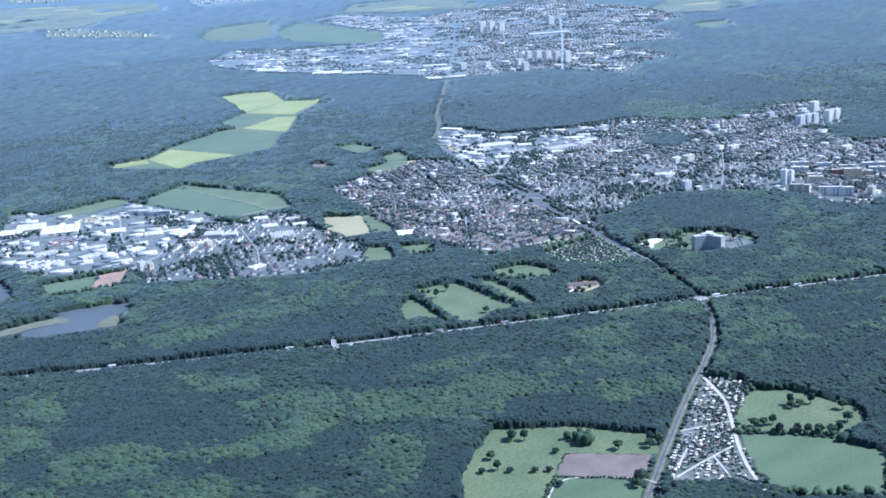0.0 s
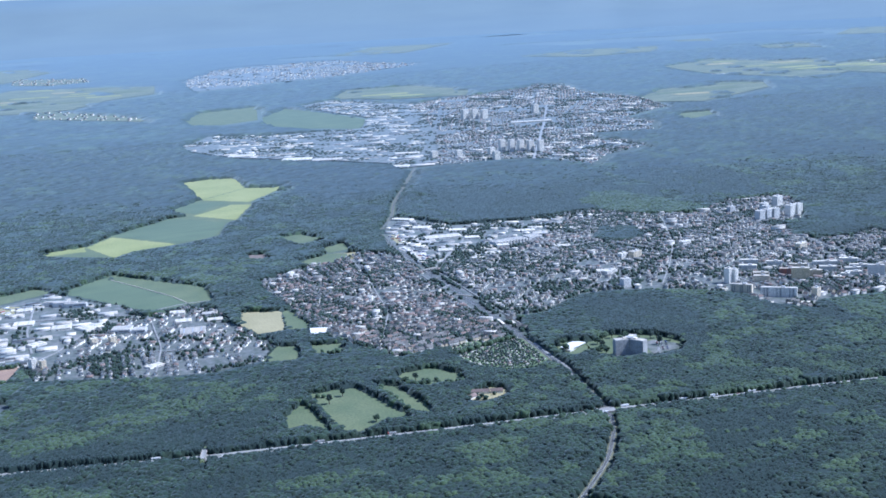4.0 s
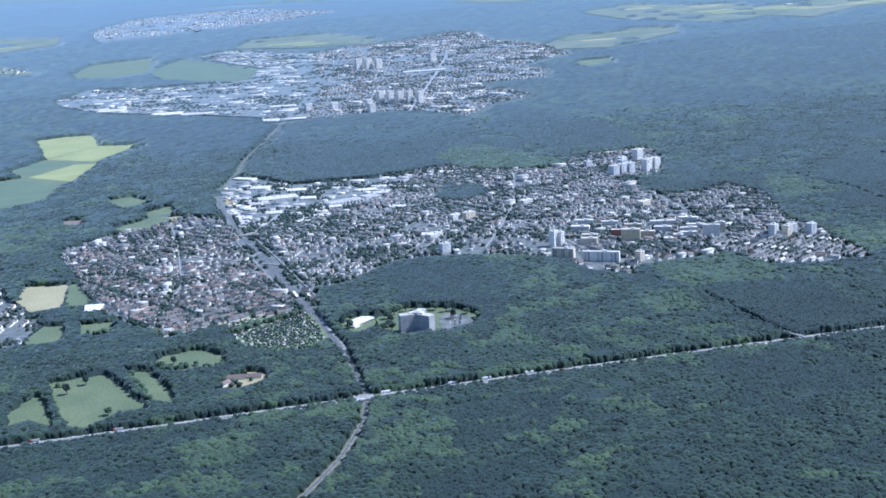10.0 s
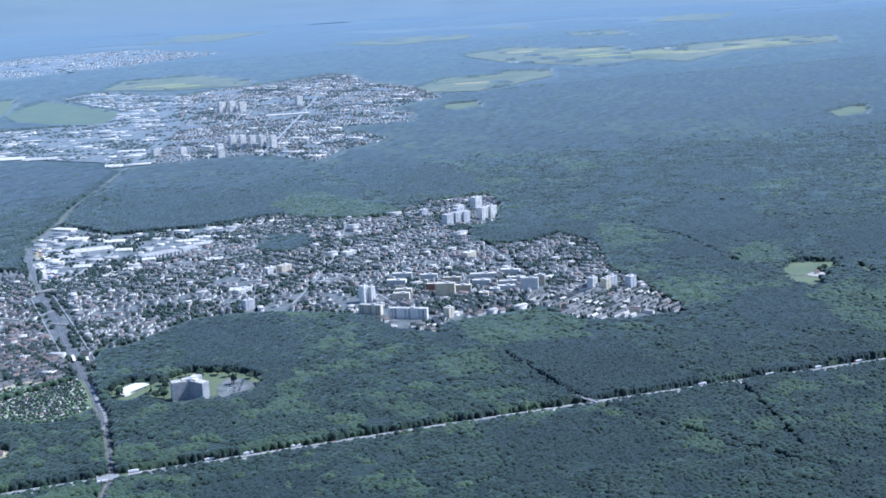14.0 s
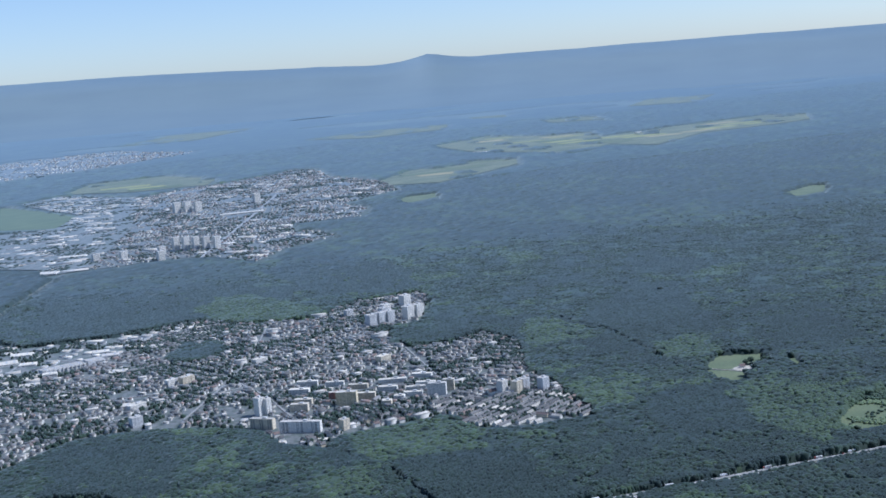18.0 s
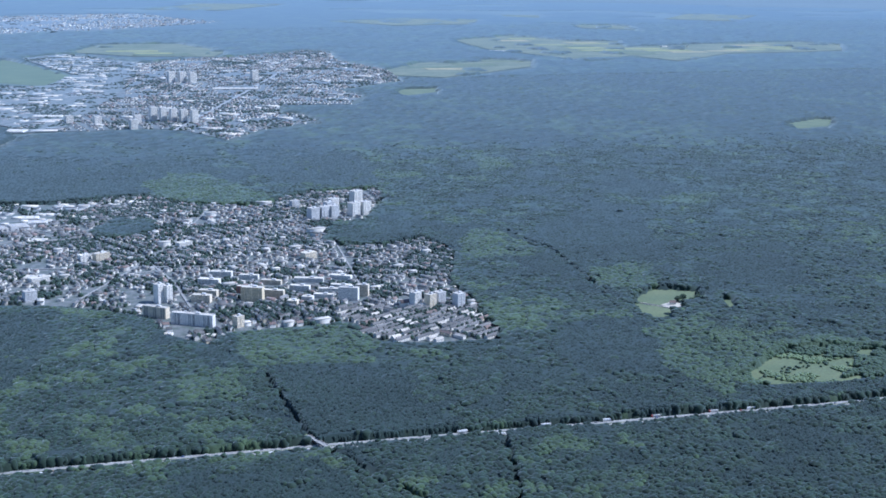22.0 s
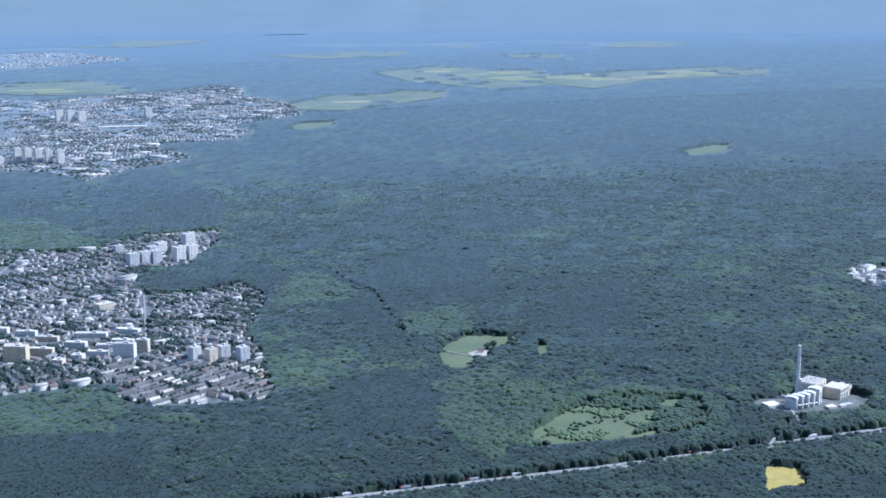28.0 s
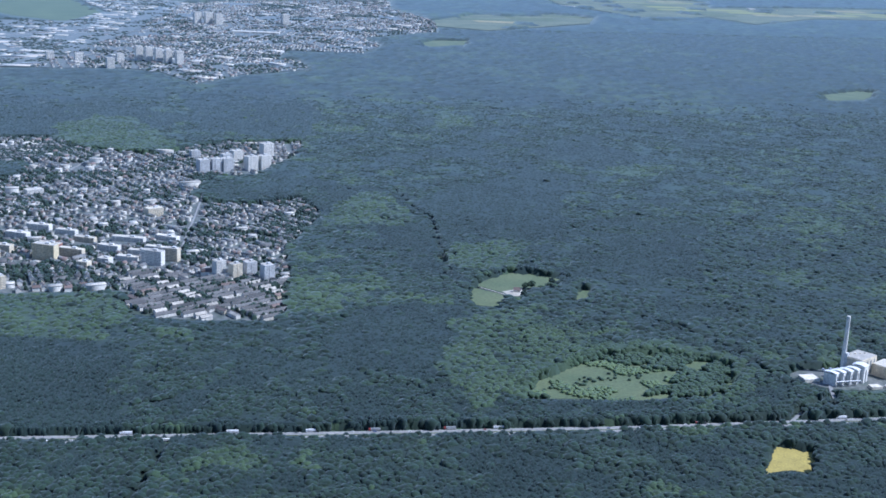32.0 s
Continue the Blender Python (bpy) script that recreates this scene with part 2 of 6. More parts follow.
def big_mesh(name, verts, loops, sizes, material, smooth=False):
    """A mesh from arrays: vertices, one run of corner indices, and the corners of each face."""
    me = bpy.data.meshes.new(name)
    me.vertices.add(len(verts))
    me.vertices.foreach_set("co", np.asarray(verts, np.float32).ravel())
    me.loops.add(len(loops))
    me.loops.foreach_set("vertex_index", np.asarray(loops, np.int32))
    me.polygons.add(len(sizes))
    me.polygons.foreach_set("loop_start", np.concatenate([[0], np.cumsum(sizes)[:-1]]).astype(np.int32))
    me.materials.append(material)
    me.update(calc_edges=True)
    me.validate()
    if smooth:
        me.shade_smooth()
    return me


def part(name, data, material, parent, label="", at=None):
    """One mesh object under a thing or a part, from a bmesh or a finished mesh."""
    if isinstance(data, bmesh.types.BMesh):
        me = bpy.data.meshes.new(name)
        data.to_mesh(me)
        data.free()
        me.materials.append(material)
    else:
        me = data
    ob = new(name, me)
    ob.parent = parent
    if at is not None:
        ob.matrix_basis = at
    return tagged(ob, label)


def thing(name, x, y, z, rot, label, category, group="", kind=""):
    ob = new(name)
    ob.matrix_basis = pose(x, y, z, 0, 0, rot)
    ob.empty_display_size = 0.2
    return tagged(ob, label, category, group, kind)


def box(sx, sy, z0, z1, cx=0, cy=0, bevel=0.0, bm=None, taper=1.0):
    """A box of that plan between two heights, edges eased, its top drawn in by taper."""
    own = bmesh.new()
    v = []
    for z, k in ((z0, 1.0), (z1, taper)):
        for a, b in ((-1, -1), (1, -1), (1, 1), (-1, 1)):
            v.append(own.verts.new((cx + a * sx * k / 2, cy + b * sy * k / 2, z)))
    for f in ((3, 2, 1, 0), (4, 5, 6, 7), (0, 1, 5, 4), (1, 2, 6, 5), (2, 3, 7, 6), (3, 0, 4, 7)):
        own.faces.new([v[i] for i in f])
    if bevel:
        bmesh.ops.bevel(own, geom=own.edges[:], offset=bevel, segments=1, affect='EDGES')
    if bm is None:
        return own
    tmp = bpy.data.meshes.new("tmp")
    own.to_mesh(tmp)
    own.free()
    bm.from_mesh(tmp)
    bpy.data.meshes.remove(tmp)
    return bm


def drum(r0, r1, z0, z1, n=16, cx=0, cy=0):
    bm = bmesh.new()
    bmesh.ops.create_cone(bm, cap_ends=True, segments=n, radius1=r0, radius2=r1, depth=z1 - z0,
                          matrix=Matrix.Translation((cx, cy, (z0 + z1) / 2)))
    return bm


def strip(name, line, width, z, material, parent=None, label="", category="", kind="structure", thick=0.0):
    """A band of one width along a line over the ground."""
    p = np.array(line, float)
    d = np.gradient(p, axis=0)
    d /= np.linalg.norm(d, axis=1)[:, None]
    nrm = np.stack([-d[:, 1], d[:, 0]], 1)
    zz = np.full(len(p), z) if np.isscalar(z) else np.asarray(z)
    v, f = [], []
    for q, k, h in zip(p, nrm, zz):
        for s, e in ((-0.5, -0.15), (-0.5, 0), (0.5, 0), (0.5, -0.15)):
            v.append((*(q + k * width * s), max(h + e, 0.004) if not thick else h + (e / 0.15 * thick)))
    for i in range(len(p) - 1):
        a, b = 4 * i, 4 * i + 4
        f += [(a + j, a + j + 1, b + j + 1, b + j) for j in range(3)] + ([(a + 3, a, b, b + 3)] if thick else [])
    me = mesh_from(name, v, f, material)
    if parent:
        return part(name, me, material, parent, label)
    return tagged(new(name, me), label, category, kind=kind)


def fine_line(line, step, soft=1.0):
    """The same line as a soft curve, a point every step."""
    p = np.array(line, float)
    s = np.concatenate([[0], np.cumsum(np.hypot(*np.diff(p, axis=0).T))])
    q = np.linspace(0, s[-1], max(2, int(s[-1] / step)))
    r = np.stack([np.interp(q, s, p[:, 0]), np.interp(q, s, p[:, 1])], 1)
    for _ in range(int(soft * 6 / step)):
        r[1:-1] = (r[:-2] + 2 * r[1:-1] + r[2:]) / 4
    return r


def land(name, outline, material, label, category, z=0.03, wobble=0.25, seed=1):
    """A piece of open land with a slightly uneven edge."""
    p = fine_line(list(outline) + [outline[0]], max(0.8, len(outline) * 0.2), 0.1)[:-1]
    rng = np.random.RandomState(seed)
    p = p + rng.normal(0, wobble, p.shape)
    me = bpy.data.meshes.new(name)
    bm = bmesh.new()
    f = bm.faces.new([bm.verts.new((x, y, z)) for x, y in p])
    if f.normal.z < 0:
        f.normal_flip()
    bmesh.ops.triangulate(bm, faces=[f])
    bm.to_mesh(me)
    bm.free()
    me.materials.append(material)
    return tagged(new(name, me), label, category, kind="structure")


# ---------------------------------------------------------------- the plan
MOTORWAY = poly("-40,266 10,246 57.3,225.3 99,207.3 131.3,196.2 169.3,183.8 212,169.6 247.5,157.3 294,140.3 327,128.6 365.5,116.6 420,100")
RAIL = poly("84,106 100.9,120.8 116.5,134.1 131.4,146.4 144.2,156.3 153.5,163.8 163.5,174.8 169.5,184 176.8,203 184.5,229 192.5,260 201,291.5 207.4,318.3 217.3,352 226.2,381 247,410 262,436 325,529 402,645 508,812")
TOWN = poly("162.5,336 180,345 197,350 207,355 211,346 228,381 247,410 252,377 277,366 304,366 309.5,346 324,334 349,346 371,342 365,328 343,304 332,302 322,291 327,269 341,273 339.5,256 320,230 313,210 303,189 289,194 281,201 284,214 261,220 254,215 250,225 252.6,238 242,254 231,262 222,264 203,254 197,256 190,240 184,240 173,243 165,243.5 156,242 153.7,259 153,269 155,288 159,312")
OLD_TOWN = poly("156,242 184,240 205,300 210,340 197,349 165,333 155,288")
WORKS_A = poly("211,346 228,381 247,410 252,377 277,366 290,362 270,340 240,330 222,318 212,325")
TOWN_W = poly("72,352 81,376 97,358 114,363 118,346 124,336 124.5,317 138,321 142,312 140,297 139,282 141,272 132,259 120,257 107,263 91.5,274 86,276.5 87,289 68,300.5 65,317 50,335")
WORKS_W = poly("50,335 72,352 81,376 97,358 114,363 118,346 124,336 122,318 105,308 100,296 88,291 68,300.5")
TOWN_S = poly("506,850 412,659 333,523 345,519 364,520 379,505 382,468 408,491 445,505 451,537 442,539 463,575 496,562 524,595 527,629 562,648 595,665 630,735 644,823 686,907 676,935 649,911 590,887 543,875")
WORKS_S = poly("276,714 309,760 343,728 393,718 432,782 444,927 490,957 506,850 412,659 333,523 313,526 320,548 304,586 278,632 270,689")
VILLAGE_C = poly("516,1392 636,1604 741,1650 841,1667 825,1519 836,1408 762,1360 682,1301 631,1272 575,1264 518,1228 464,1210")
VILLAGE_D = poly("376,1596 413,1744 482,1652 459,1560 406,1534")
VILLAGE_F = poly("260,1010 279,1071 297,1105 314,1018 329,941 318,917 294,967 274,1012")
VILLAGE_E = poly("992,934 1136,946 1200,919 1100,850 1016,858")
GARDENS_A = poly("168.3,240.5 175.2,246.7 182.7,245.7 186.6,236.2 181.2,219.4 175.0,216.1 168.7,218.3 165.8,227.2")
GARDENS_B = poly("140.3,152 144.2,145.6 139.7,141.1 131.6,135.6 128,131.6 117.5,116.2 115.8,119.5 108.2,125.6 112.2,128.9 124,138.4")
LAKE = poly("30,262 44,257.5 52.1,256.9 57.6,259.4 63.8,258.2 64.6,260.1 62,266.4 67.2,266.6 73.3,265.8 79.2,263.3 78.5,261.1 74.1,256.4 68.4,253.5 67.8,249.8 66.5,248.9 62.8,251.2 57.9,251.4 51.8,255.4 44,256 30,260")
LAKE_B = poly("40,318 55,312.6 60.2,301.3 60.9,294.5 59.3,287 56.2,284.2 49.6,287.3 38,294")
WOOD_A = poly("271,322 283,333.6 291,327.5 287,315 276,310 270,315")
WOOD_B = poly("331,300 339.4,296 337,278.3 327.7,270.4 320,273.7 318,282.4")
HUMP_WOOD = poly("319.9,143.4 325.4,149.5 336.5,154.3 345,157.1 354.8,153.4 359.2,148 361.1,141.7 352.4,132.5 347.6,132.3 337.6,135.3")
LUSH_STANDS = [poly(o) for o in (
    "39,189 49,187 55,185 56,177 53,172 46,174 40,177 37,180",
    "46,168 52,167 59,165 60,159 57,152 43,163",
    "37,204 41,203 41,195 38,192 36,196",
    "87,184 92,181 97,176 104,177 112,176 115,169 117,159 114,157 108,162 102,161 96,163 91,164 85,168 88,174",
    "67,210 77,206 80,198 75,191 68,199",
    "80,188 86,186 85,177 78,171 75,176",
    "83,163 87,160 86,153 79,146 76,149 78,159",
    "134,182 145,183 145,174 140,170 133,173",
    "130,172 139,168 138,159 129,165",
    "125,160 135,155 132,149 123,153 121,157",
    "106,187 114,184 111,179 105,182",
    "71,234 81,236 86,231 82,224 70,227",
    "90,235 102,241 112,240 110,233 97,230",
    "268,218 275,213 261,192 251,193",
    "242,200 251,196 244,181 236,185",
    "260,217 269,221 281,209 280,192 272,186 255,193 256,203",
    "345,265 359,272 359,254 349,241 333,243",
    "327,171 346,166 338,152 322,144 309,142 314,156",
    "348,212 371,218 352,197 351,204",
    "314,210 317,202 311,192 303,187 307,198",
    "349,266 361,271 357,247 350,238 338,247",
    "352,222 368,222 365,213 347,199 345,206",
    "313,209 315,200 312,187 306,185 307,196",
    "326,190 335,188 332,183 326,185",
    "329,177 345,179 341,167 327,157 324,167",
    "308,377 327,401 336,388 334,348 330,327 319,325 311,342 305,352",
    "256,204 266,207 278,202 276,193 263,192 255,194",
    "435,376 447,373 435,352 423,354",
)]
PINE_STANDS = [poly(o) for o in (
    "53,210 65,202 73,191 70,177 63,172 57,179 52,184 43,192 48,201",
    "56,174 65,168 76,168 76,161 72,152 62,158 61,163 55,168",
    "35,194 38,192 36,180 33,183",
    "49,251 58,247 68,227 85,222 105,220 100,208 85,211 70,216 43,229",
    "100,157 106,161 116,157 120,154 124,147 124,141 116,138 114,142 99,154",
    "121,181 130,177 128,172 119,175",
    "115,168 126,162 121,156 117,158 114,165",
    "78,171 85,166 79,159 74,163",
    "86,155 94,157 92,150 84,142 80,136 77,139",
    "157,148 170,147 174,143 163,134 153,139",
    "175,167 200,164 183,150 166,154",
    "87,185 93,194 102,190 97,180 88,180",
    "213,254 233,249 230,226 215,207 207,205 208,220 203,230",
    "243,175 260,186 274,178 263,161 242,162",
    "254,189 262,192 275,184 262,162 256,154 245,158",
    "222,159 241,152 240,136 242,125 216,141",
    "314,187 335,187 327,173 310,162 300,170",
    "369,263 406,255 376,221 351,233",
    "374,267 414,287 422,276 400,247 370,220 357,229 361,246",
    "307,178 332,182 319,160 310,155 302,166",
    "254,192 273,189 269,166 261,152 248,155",
    "384,212 410,214 386,180 372,191",
    "365,433 404,449 399,388 377,348 362,346 348,364",
    "428,308 455,321 457,288 433,277",
    "240,610 300,554 317,508 255,443 239,462 254,534",
    "293,461 333,433 356,382 316,361 266,369 261,399",
)]
PLANT_YARD = poly("364.5,136.5 368,138.4 374,136.5 384,130.5 384,126 378,124.5 370,127.5 366,130.5")
CLUSTER = poly("469,193 484,190 492,180 472,175 460,177 462,186")

FIELDS = [
    ("field", "114.8,364 131.2,375.6 135.3,351.5 138.2,336.7 138.7,323 136.6,321.7 126.4,325.3 123.2,338", "crop", "green young cereal field beside the works"),
    ("field", "131.3,376 134.6,377.6 150.6,341 145.8,325 138.8,323.2 138.3,336.7 135.4,351.5", "grass", "pale green field beside the old town"),
    ("field", "146,305.7 154.7,299.6 147.3,281.2 140.3,281.7 140.7,293.5", "tan", "dry straw-coloured field between two towns"),
    ("field", "155.8,300.8 157,288 152,278.6 147.9,281.2 154.9,299.6", "grass", "green strip of grass at the town's edge"),
    ("field", "67,292 80,290.4 74.5,278.8 65.4,281.5", "crop", "green field beside the lake"),
    ("field", "80.4,290.4 87.1,290.6 81.2,279 75.1,280.2", "clay", "bare reddish field beside the lake"),
    ("field", "141,430 154,444 167,413.6 151,412 143,405", "pale_crop", "ripening yellow-green field in a wood's clearing"),
    ("field", "154,446.5 184,469 196,443 183,419 167.6,415.5", "crop", "green field in a wood's clearing"),
    ("field", "190,487 204,501 216,491 194,472", "crop", "small green field among trees"),
    ("field", "192,467 214,483 220,477 201,446", "pale_crop", "pale ripening field among trees"),
    ("field", "222,564 237,565 246,559 236,524 209,505", "pale_crop", "pale green field in a far clearing"),
    ("field", "236.6,523.6 246,516 256,519 222,484 209.4,504.4", "pale_crop", "yellowish field in a far clearing"),
    ("field", "197.2,399.5 206,400 208.5,386.5 196.4,383.2", "grass", "small green clearing in the wood"),
    ("field", "197.8,369.8 210.4,375 207,363.6 198.6,361.8", "grass", "small green field near the town"),
    ("field", "184.7,355.4 198,361 202,357 196,346.5 189.3,345.3 183,344.7", "grass", "green field at the old town's edge"),
    ("field", "198.4,361 206,356.3 202.7,349 196.4,346.7 202.4,357", "tan", "dry field at the old town's edge"),
    ("field", "176.8,377.7 182.8,375.2 180,368.6 174.6,372", "soil", "small bare field in the wood"),
    ("field", "336,880 372,948 426,963 377,844 345,831 331,854", "grass", "far light green field beside the southern works"),
    ("field", "124,430 141,432 139,423 126,424", "pale_crop", "narrow pale field beside the wood"),
    ("field", "85,366 110.4,374 114.7,366 97.5,359.5", "grass", "light green strip beside the works"),
    ("field", "388,862 433,921 433,858 426,770 393,718 372,754 363,799", "crop", "wide green field beside the southern works"),
    ("field", "498,974 551,1054 616,1048 613,943 578,892 525,916", "far_meadow", "far pale field behind the southern town"),
    ("field", "631,398 664,407 669,400 645,384 625,384", "grass", "light clearing in the deep wood"),
    ("meadow", "93.4,150.3 100,155.8 110.2,149 118,138.3 113.6,132.4 103.4,141.6 97.6,136.4 90,129 82,135.6 87,144", "grass", "dry meadow with scattered trees"),
    ("meadow", "129.2,229.6 138.0,228.7 139.3,226.2 138.9,208.4 139.0,204.7 134.5,206.3 127.2,202.4 125.2,205.1 126.2,215.6", "grass", "broad green meadow between hedges near the motorway"),
    ("meadow", "118.8,218.2 125.5,224.6 126.4,222.3 123.4,205.6 120.9,212.9 117.4,212.4", "grass", "green meadow beside a hedge"),
    ("meadow", "147.0,226.0 151.2,230.6 158.5,229.8 161.1,221.8 158.0,218.2 150.7,219.8", "grass", "green meadow at the edge of a wood"),
    ("meadow", "142.3,226.7 146.1,223.7 145.0,207.8 143.0,204.2 140.3,209.2", "grass", "narrow green meadow behind a thick hedge"),
    ("meadow", "131.2,257.6 139.9,268.2 143.7,265.1 138.9,255.1", "grass", "green meadow below the old town"),
    ("meadow", "146.1,264.3 152.8,260.4 148.1,253.3 143.5,257.2", "grass", "small green meadow below the old town"),
    ("meadow", "885,1012 997,1065 991,968 1030,940 975,869 1083,881 1211,875 1214,820 1140,760 1084,761 1000,771 890,721 898,782 825,748 829,823 834,892", "far_meadow", "wide pale meadows of the far plain"),
    ("meadow", "630,737 687,781 763,791 778,763 741,720 667,686 633,672 611,697", "far_meadow", "pale meadows beside the southern town"),
    ("meadow", "548,602 566,618 587,615 573,597 549,588", "grass", "small bright field at the southern town's edge"),
    ("meadow", "975,1402 1115,1449 1210,1404 1114,1292 996,1282", "far_meadow", "narrow pale meadows of the far plain"),
    ("meadow", "1222,1231 1301,1224 1226,1112 1187,1168", "far_meadow", "narrow pale meadows of the far plain"),
    ("meadow", "1351,1541 1398,1508 1339,1434 1321,1489", "far_meadow", "narrow pale meadows of the far plain"),
    ("meadow", "351,1482 420,1427 473,1355 430,1227 371,1184 318,1103 285,1093 230,1120 260,1300", "far_meadow", "far meadows around a village"),
    ("field", "300,1700 420,2100 520,2080 500,1900 380,1660", "far_meadow", "far meadow behind a village"),
    ("field", "900,1800 1100,2050 1250,2010 1000,1750", "far_meadow", "far meadow in the hazy plain"),
    ("field", "1500,1350 1700,1500 1800,1440 1560,1270", "far_meadow", "far meadow in the hazy plain"),
    ("field", "103.4,141.4 112.9,133.2 106.9,128 98,136.1", "soil", "freshly tilled reddish brown field"),
    ("field", "97.4,135.6 106.5,127.4 100.2,121.3 90.1,129", "crop", "green field beside the railway"),
    ("meadow", "140.5,143.7 146,139 147.5,134.6 149,127 145.4,122.7 138.2,121.7 128.6,132.2", "grass", "green meadow ringed by trees"),
    ("field", "127.6,130.7 133.2,125.8 136.8,120.5 139,113.3 127.6,104 118.5,111.4 118.6,117 123,124", "crop", "smooth green field beside garden plots"),
    ("meadow", "343.6,196.4 349.3,199.5 355.2,201.8 358.9,198.8 362.6,194.6 359.9,192.1 355.3,191.1 351.7,192 346.1,191.2", "grass", "bright meadow in a wood's clearing"),
    ("meadow", "342.9,195.3 345.2,190.5 346,187.2 341.5,182.3 337.9,185.3 338.7,188.9", "grass", "green paddock beside a farm track"),
    ("meadow", "359.6,186.2 364.4,187.3 360.2,182.1 356.2,181", "grass", "small green meadow beside a farmstead"),
    ("meadow", "321.4,143.4 326,148.6 336.5,152.8 344,154.6 352.8,151.4 357.2,147 358.6,141.7 351.4,134.5 346.6,134.3 337.6,136.4", "grass", "rough grassland on a hump beside the motorway"),
    ("field", "335.5,109.8 343,116.3 346.6,112.7 341.7,107.2 339.4,109.4", "rape", "field of yellow blossom among trees"),
    ("lawn", "190.6,217.4 195,225 203,226.5 211,219.5 211.5,211.5 205,208 199.5,209.6 193,211.6", "grass", "lawn and car parks around the tower"),
    ("lawn", "185,223 189,229 195.5,227 193,220.5 187,218.5", "grass", "lawn around the white pavilion"),
]
FIELDS = [(n, poly(o), k, lab) for n, o, k, lab in FIELDS]
BUILT = [TOWN, TOWN_W, TOWN_S, WORKS_S, VILLAGE_C, VILLAGE_D, VILLAGE_F, GARDENS_A, GARDENS_B, LAKE, LAKE_B, PLANT_YARD, CLUSTER]
YARDS = [
    ("yard", "151.6,207 155,208.8 160,210.8 161.8,208.4 162,205.8 158,204 154,203.8", "tan", "sandy yard around low red-roofed buildings"),
    ("yard", "346.6,190.8 351.4,191.9 350.6,187.6 346.3,187.4", "sand", "sandy farm yard"),
    ("car_park", "205.9,216.9 208.2,216.8 209.6,210.8 206.9,207.7 203.4,208.1 200,207.4 202.2,212.7", "yard", "worn car park behind the tower"),
    ("storage_yard", "218.2,353.2 221.4,355 221.3,342.2 218.5,333.1 212.6,328 215.4,337.1", "sand", "sandy storage yard beside the railway"),
    ("storage_yard", "226.3,374.6 230.9,375.4 225.5,361.3 221.6,358.8", "tan", "storage yard beside the railway"),
    ("storage_yard", "78,330 84,336 90,331 84,324", "soil", "brown storage yard of the western works"),
    ("storage_yard", "92,352 99,356 104,350 97,345", "tan", "gravel yard of the western works"),
    ("storage_yard", "67,312 73,316 78,310 72,304", "sand", "sandy yard of the western works"),
    ("reed_bank", "44,262 51.1,262.5 57.2,263.4 63.2,263.5 64.7,260 63.8,258.2 57.6,259.4 52.4,257.9 44,258.4", "reeds", "tawny reed bank in the lake"),
    ("reed_bank", "68.4,253.5 71.1,255.4 73.8,256.2 72.3,250 70.6,249.2 67.8,249.8", "reeds", "overgrown tongue of land in the lake"),
]
YARDS = [(n, poly(o), k, lab) for n, o, k, lab in YARDS]
CLEARING = poly("124,430 141,432 154,446 184,469 191,468 190,487 204,501 209,505 222,564 237,565 246,559 237,524 246,516 256,519 222,484 220,477 201,446 196,443 183,419 167,413 151,412 143,405 126,424")
BUILT += [y[1] for y in YARDS] + [CLEARING]

# ---------------------------------------------------------------- ground and backdrop
rings = [0, 60, 120, 200, 300, 450, 700, 1100, 1700, 2500, 3400, 4300]
gv, gf = [(150, 250, 0)], []
SEG = 96
for r in rings[1:]:
    gv += [(150 + r * math.cos(2 * math.pi * i / SEG), 250 + r * math.sin(2 * math.pi * i / SEG), 0) for i in range(SEG)]
gf += [(0, 1 + i, 1 + (i + 1) % SEG) for i in range(SEG)]
for k in range(len(rings) - 2):
    a, b = 1 + k * SEG, 1 + (k + 1) * SEG
    gf += [(a + i, b + i, b + (i + 1) % SEG, a + (i + 1) % SEG) for i in range(SEG)]
tagged(new("ground", mesh_from("ground", gv, gf, M["ground"])), "flat wooded plain reaching to the horizon", "ground", kind="structure")


def hill_height(az):
    """The height of the far range over the plain, by compass bearing in degrees."""
    ridge = 113 + 24 / (1 + math.exp((az - 29) / 2.5)) - 5 * math.exp(-((az - 34.2) / 1.5) ** 2)
    ridge += 21 * math.exp(-abs((az - 36.9) / 0.95) ** 1.5)
    ridge += 3 * noise.noise((az * 0.3, 3.3, 0)) + 1.2 * noise.noise((az * 1.3, 7.1, 0))
    return max(ridge, 20)


hv, hf = [], []
bear = [-60 + 0.4 * i for i in range(450)]
for az in bear:
    h = hill_height(az)
    for r, k in ((2600, -0.01), (3150, 0.08), (3550, 0.3), (3850, 0.66), (4150, 1.0), (4400, 0.7)):
        z = h * k + (4 * noise.noise((az * 0.5, r * 0.01, 1.0)) if 0 < k < 1 else 0)
        hv.append((140 + r * math.sin(radians(az)), r * math.cos(radians(az)), z))
for i in range(len(bear) - 1):
    for j in range(5):
        a = i * 6 + j
        hf.append((a, a + 6, a + 7, a + 1))
tagged(new("backdrop_hills", mesh_from("backdrop_hills", hv, hf, M["hill"], True)), "low blue range of hills on the horizon", "hills", kind="structure")

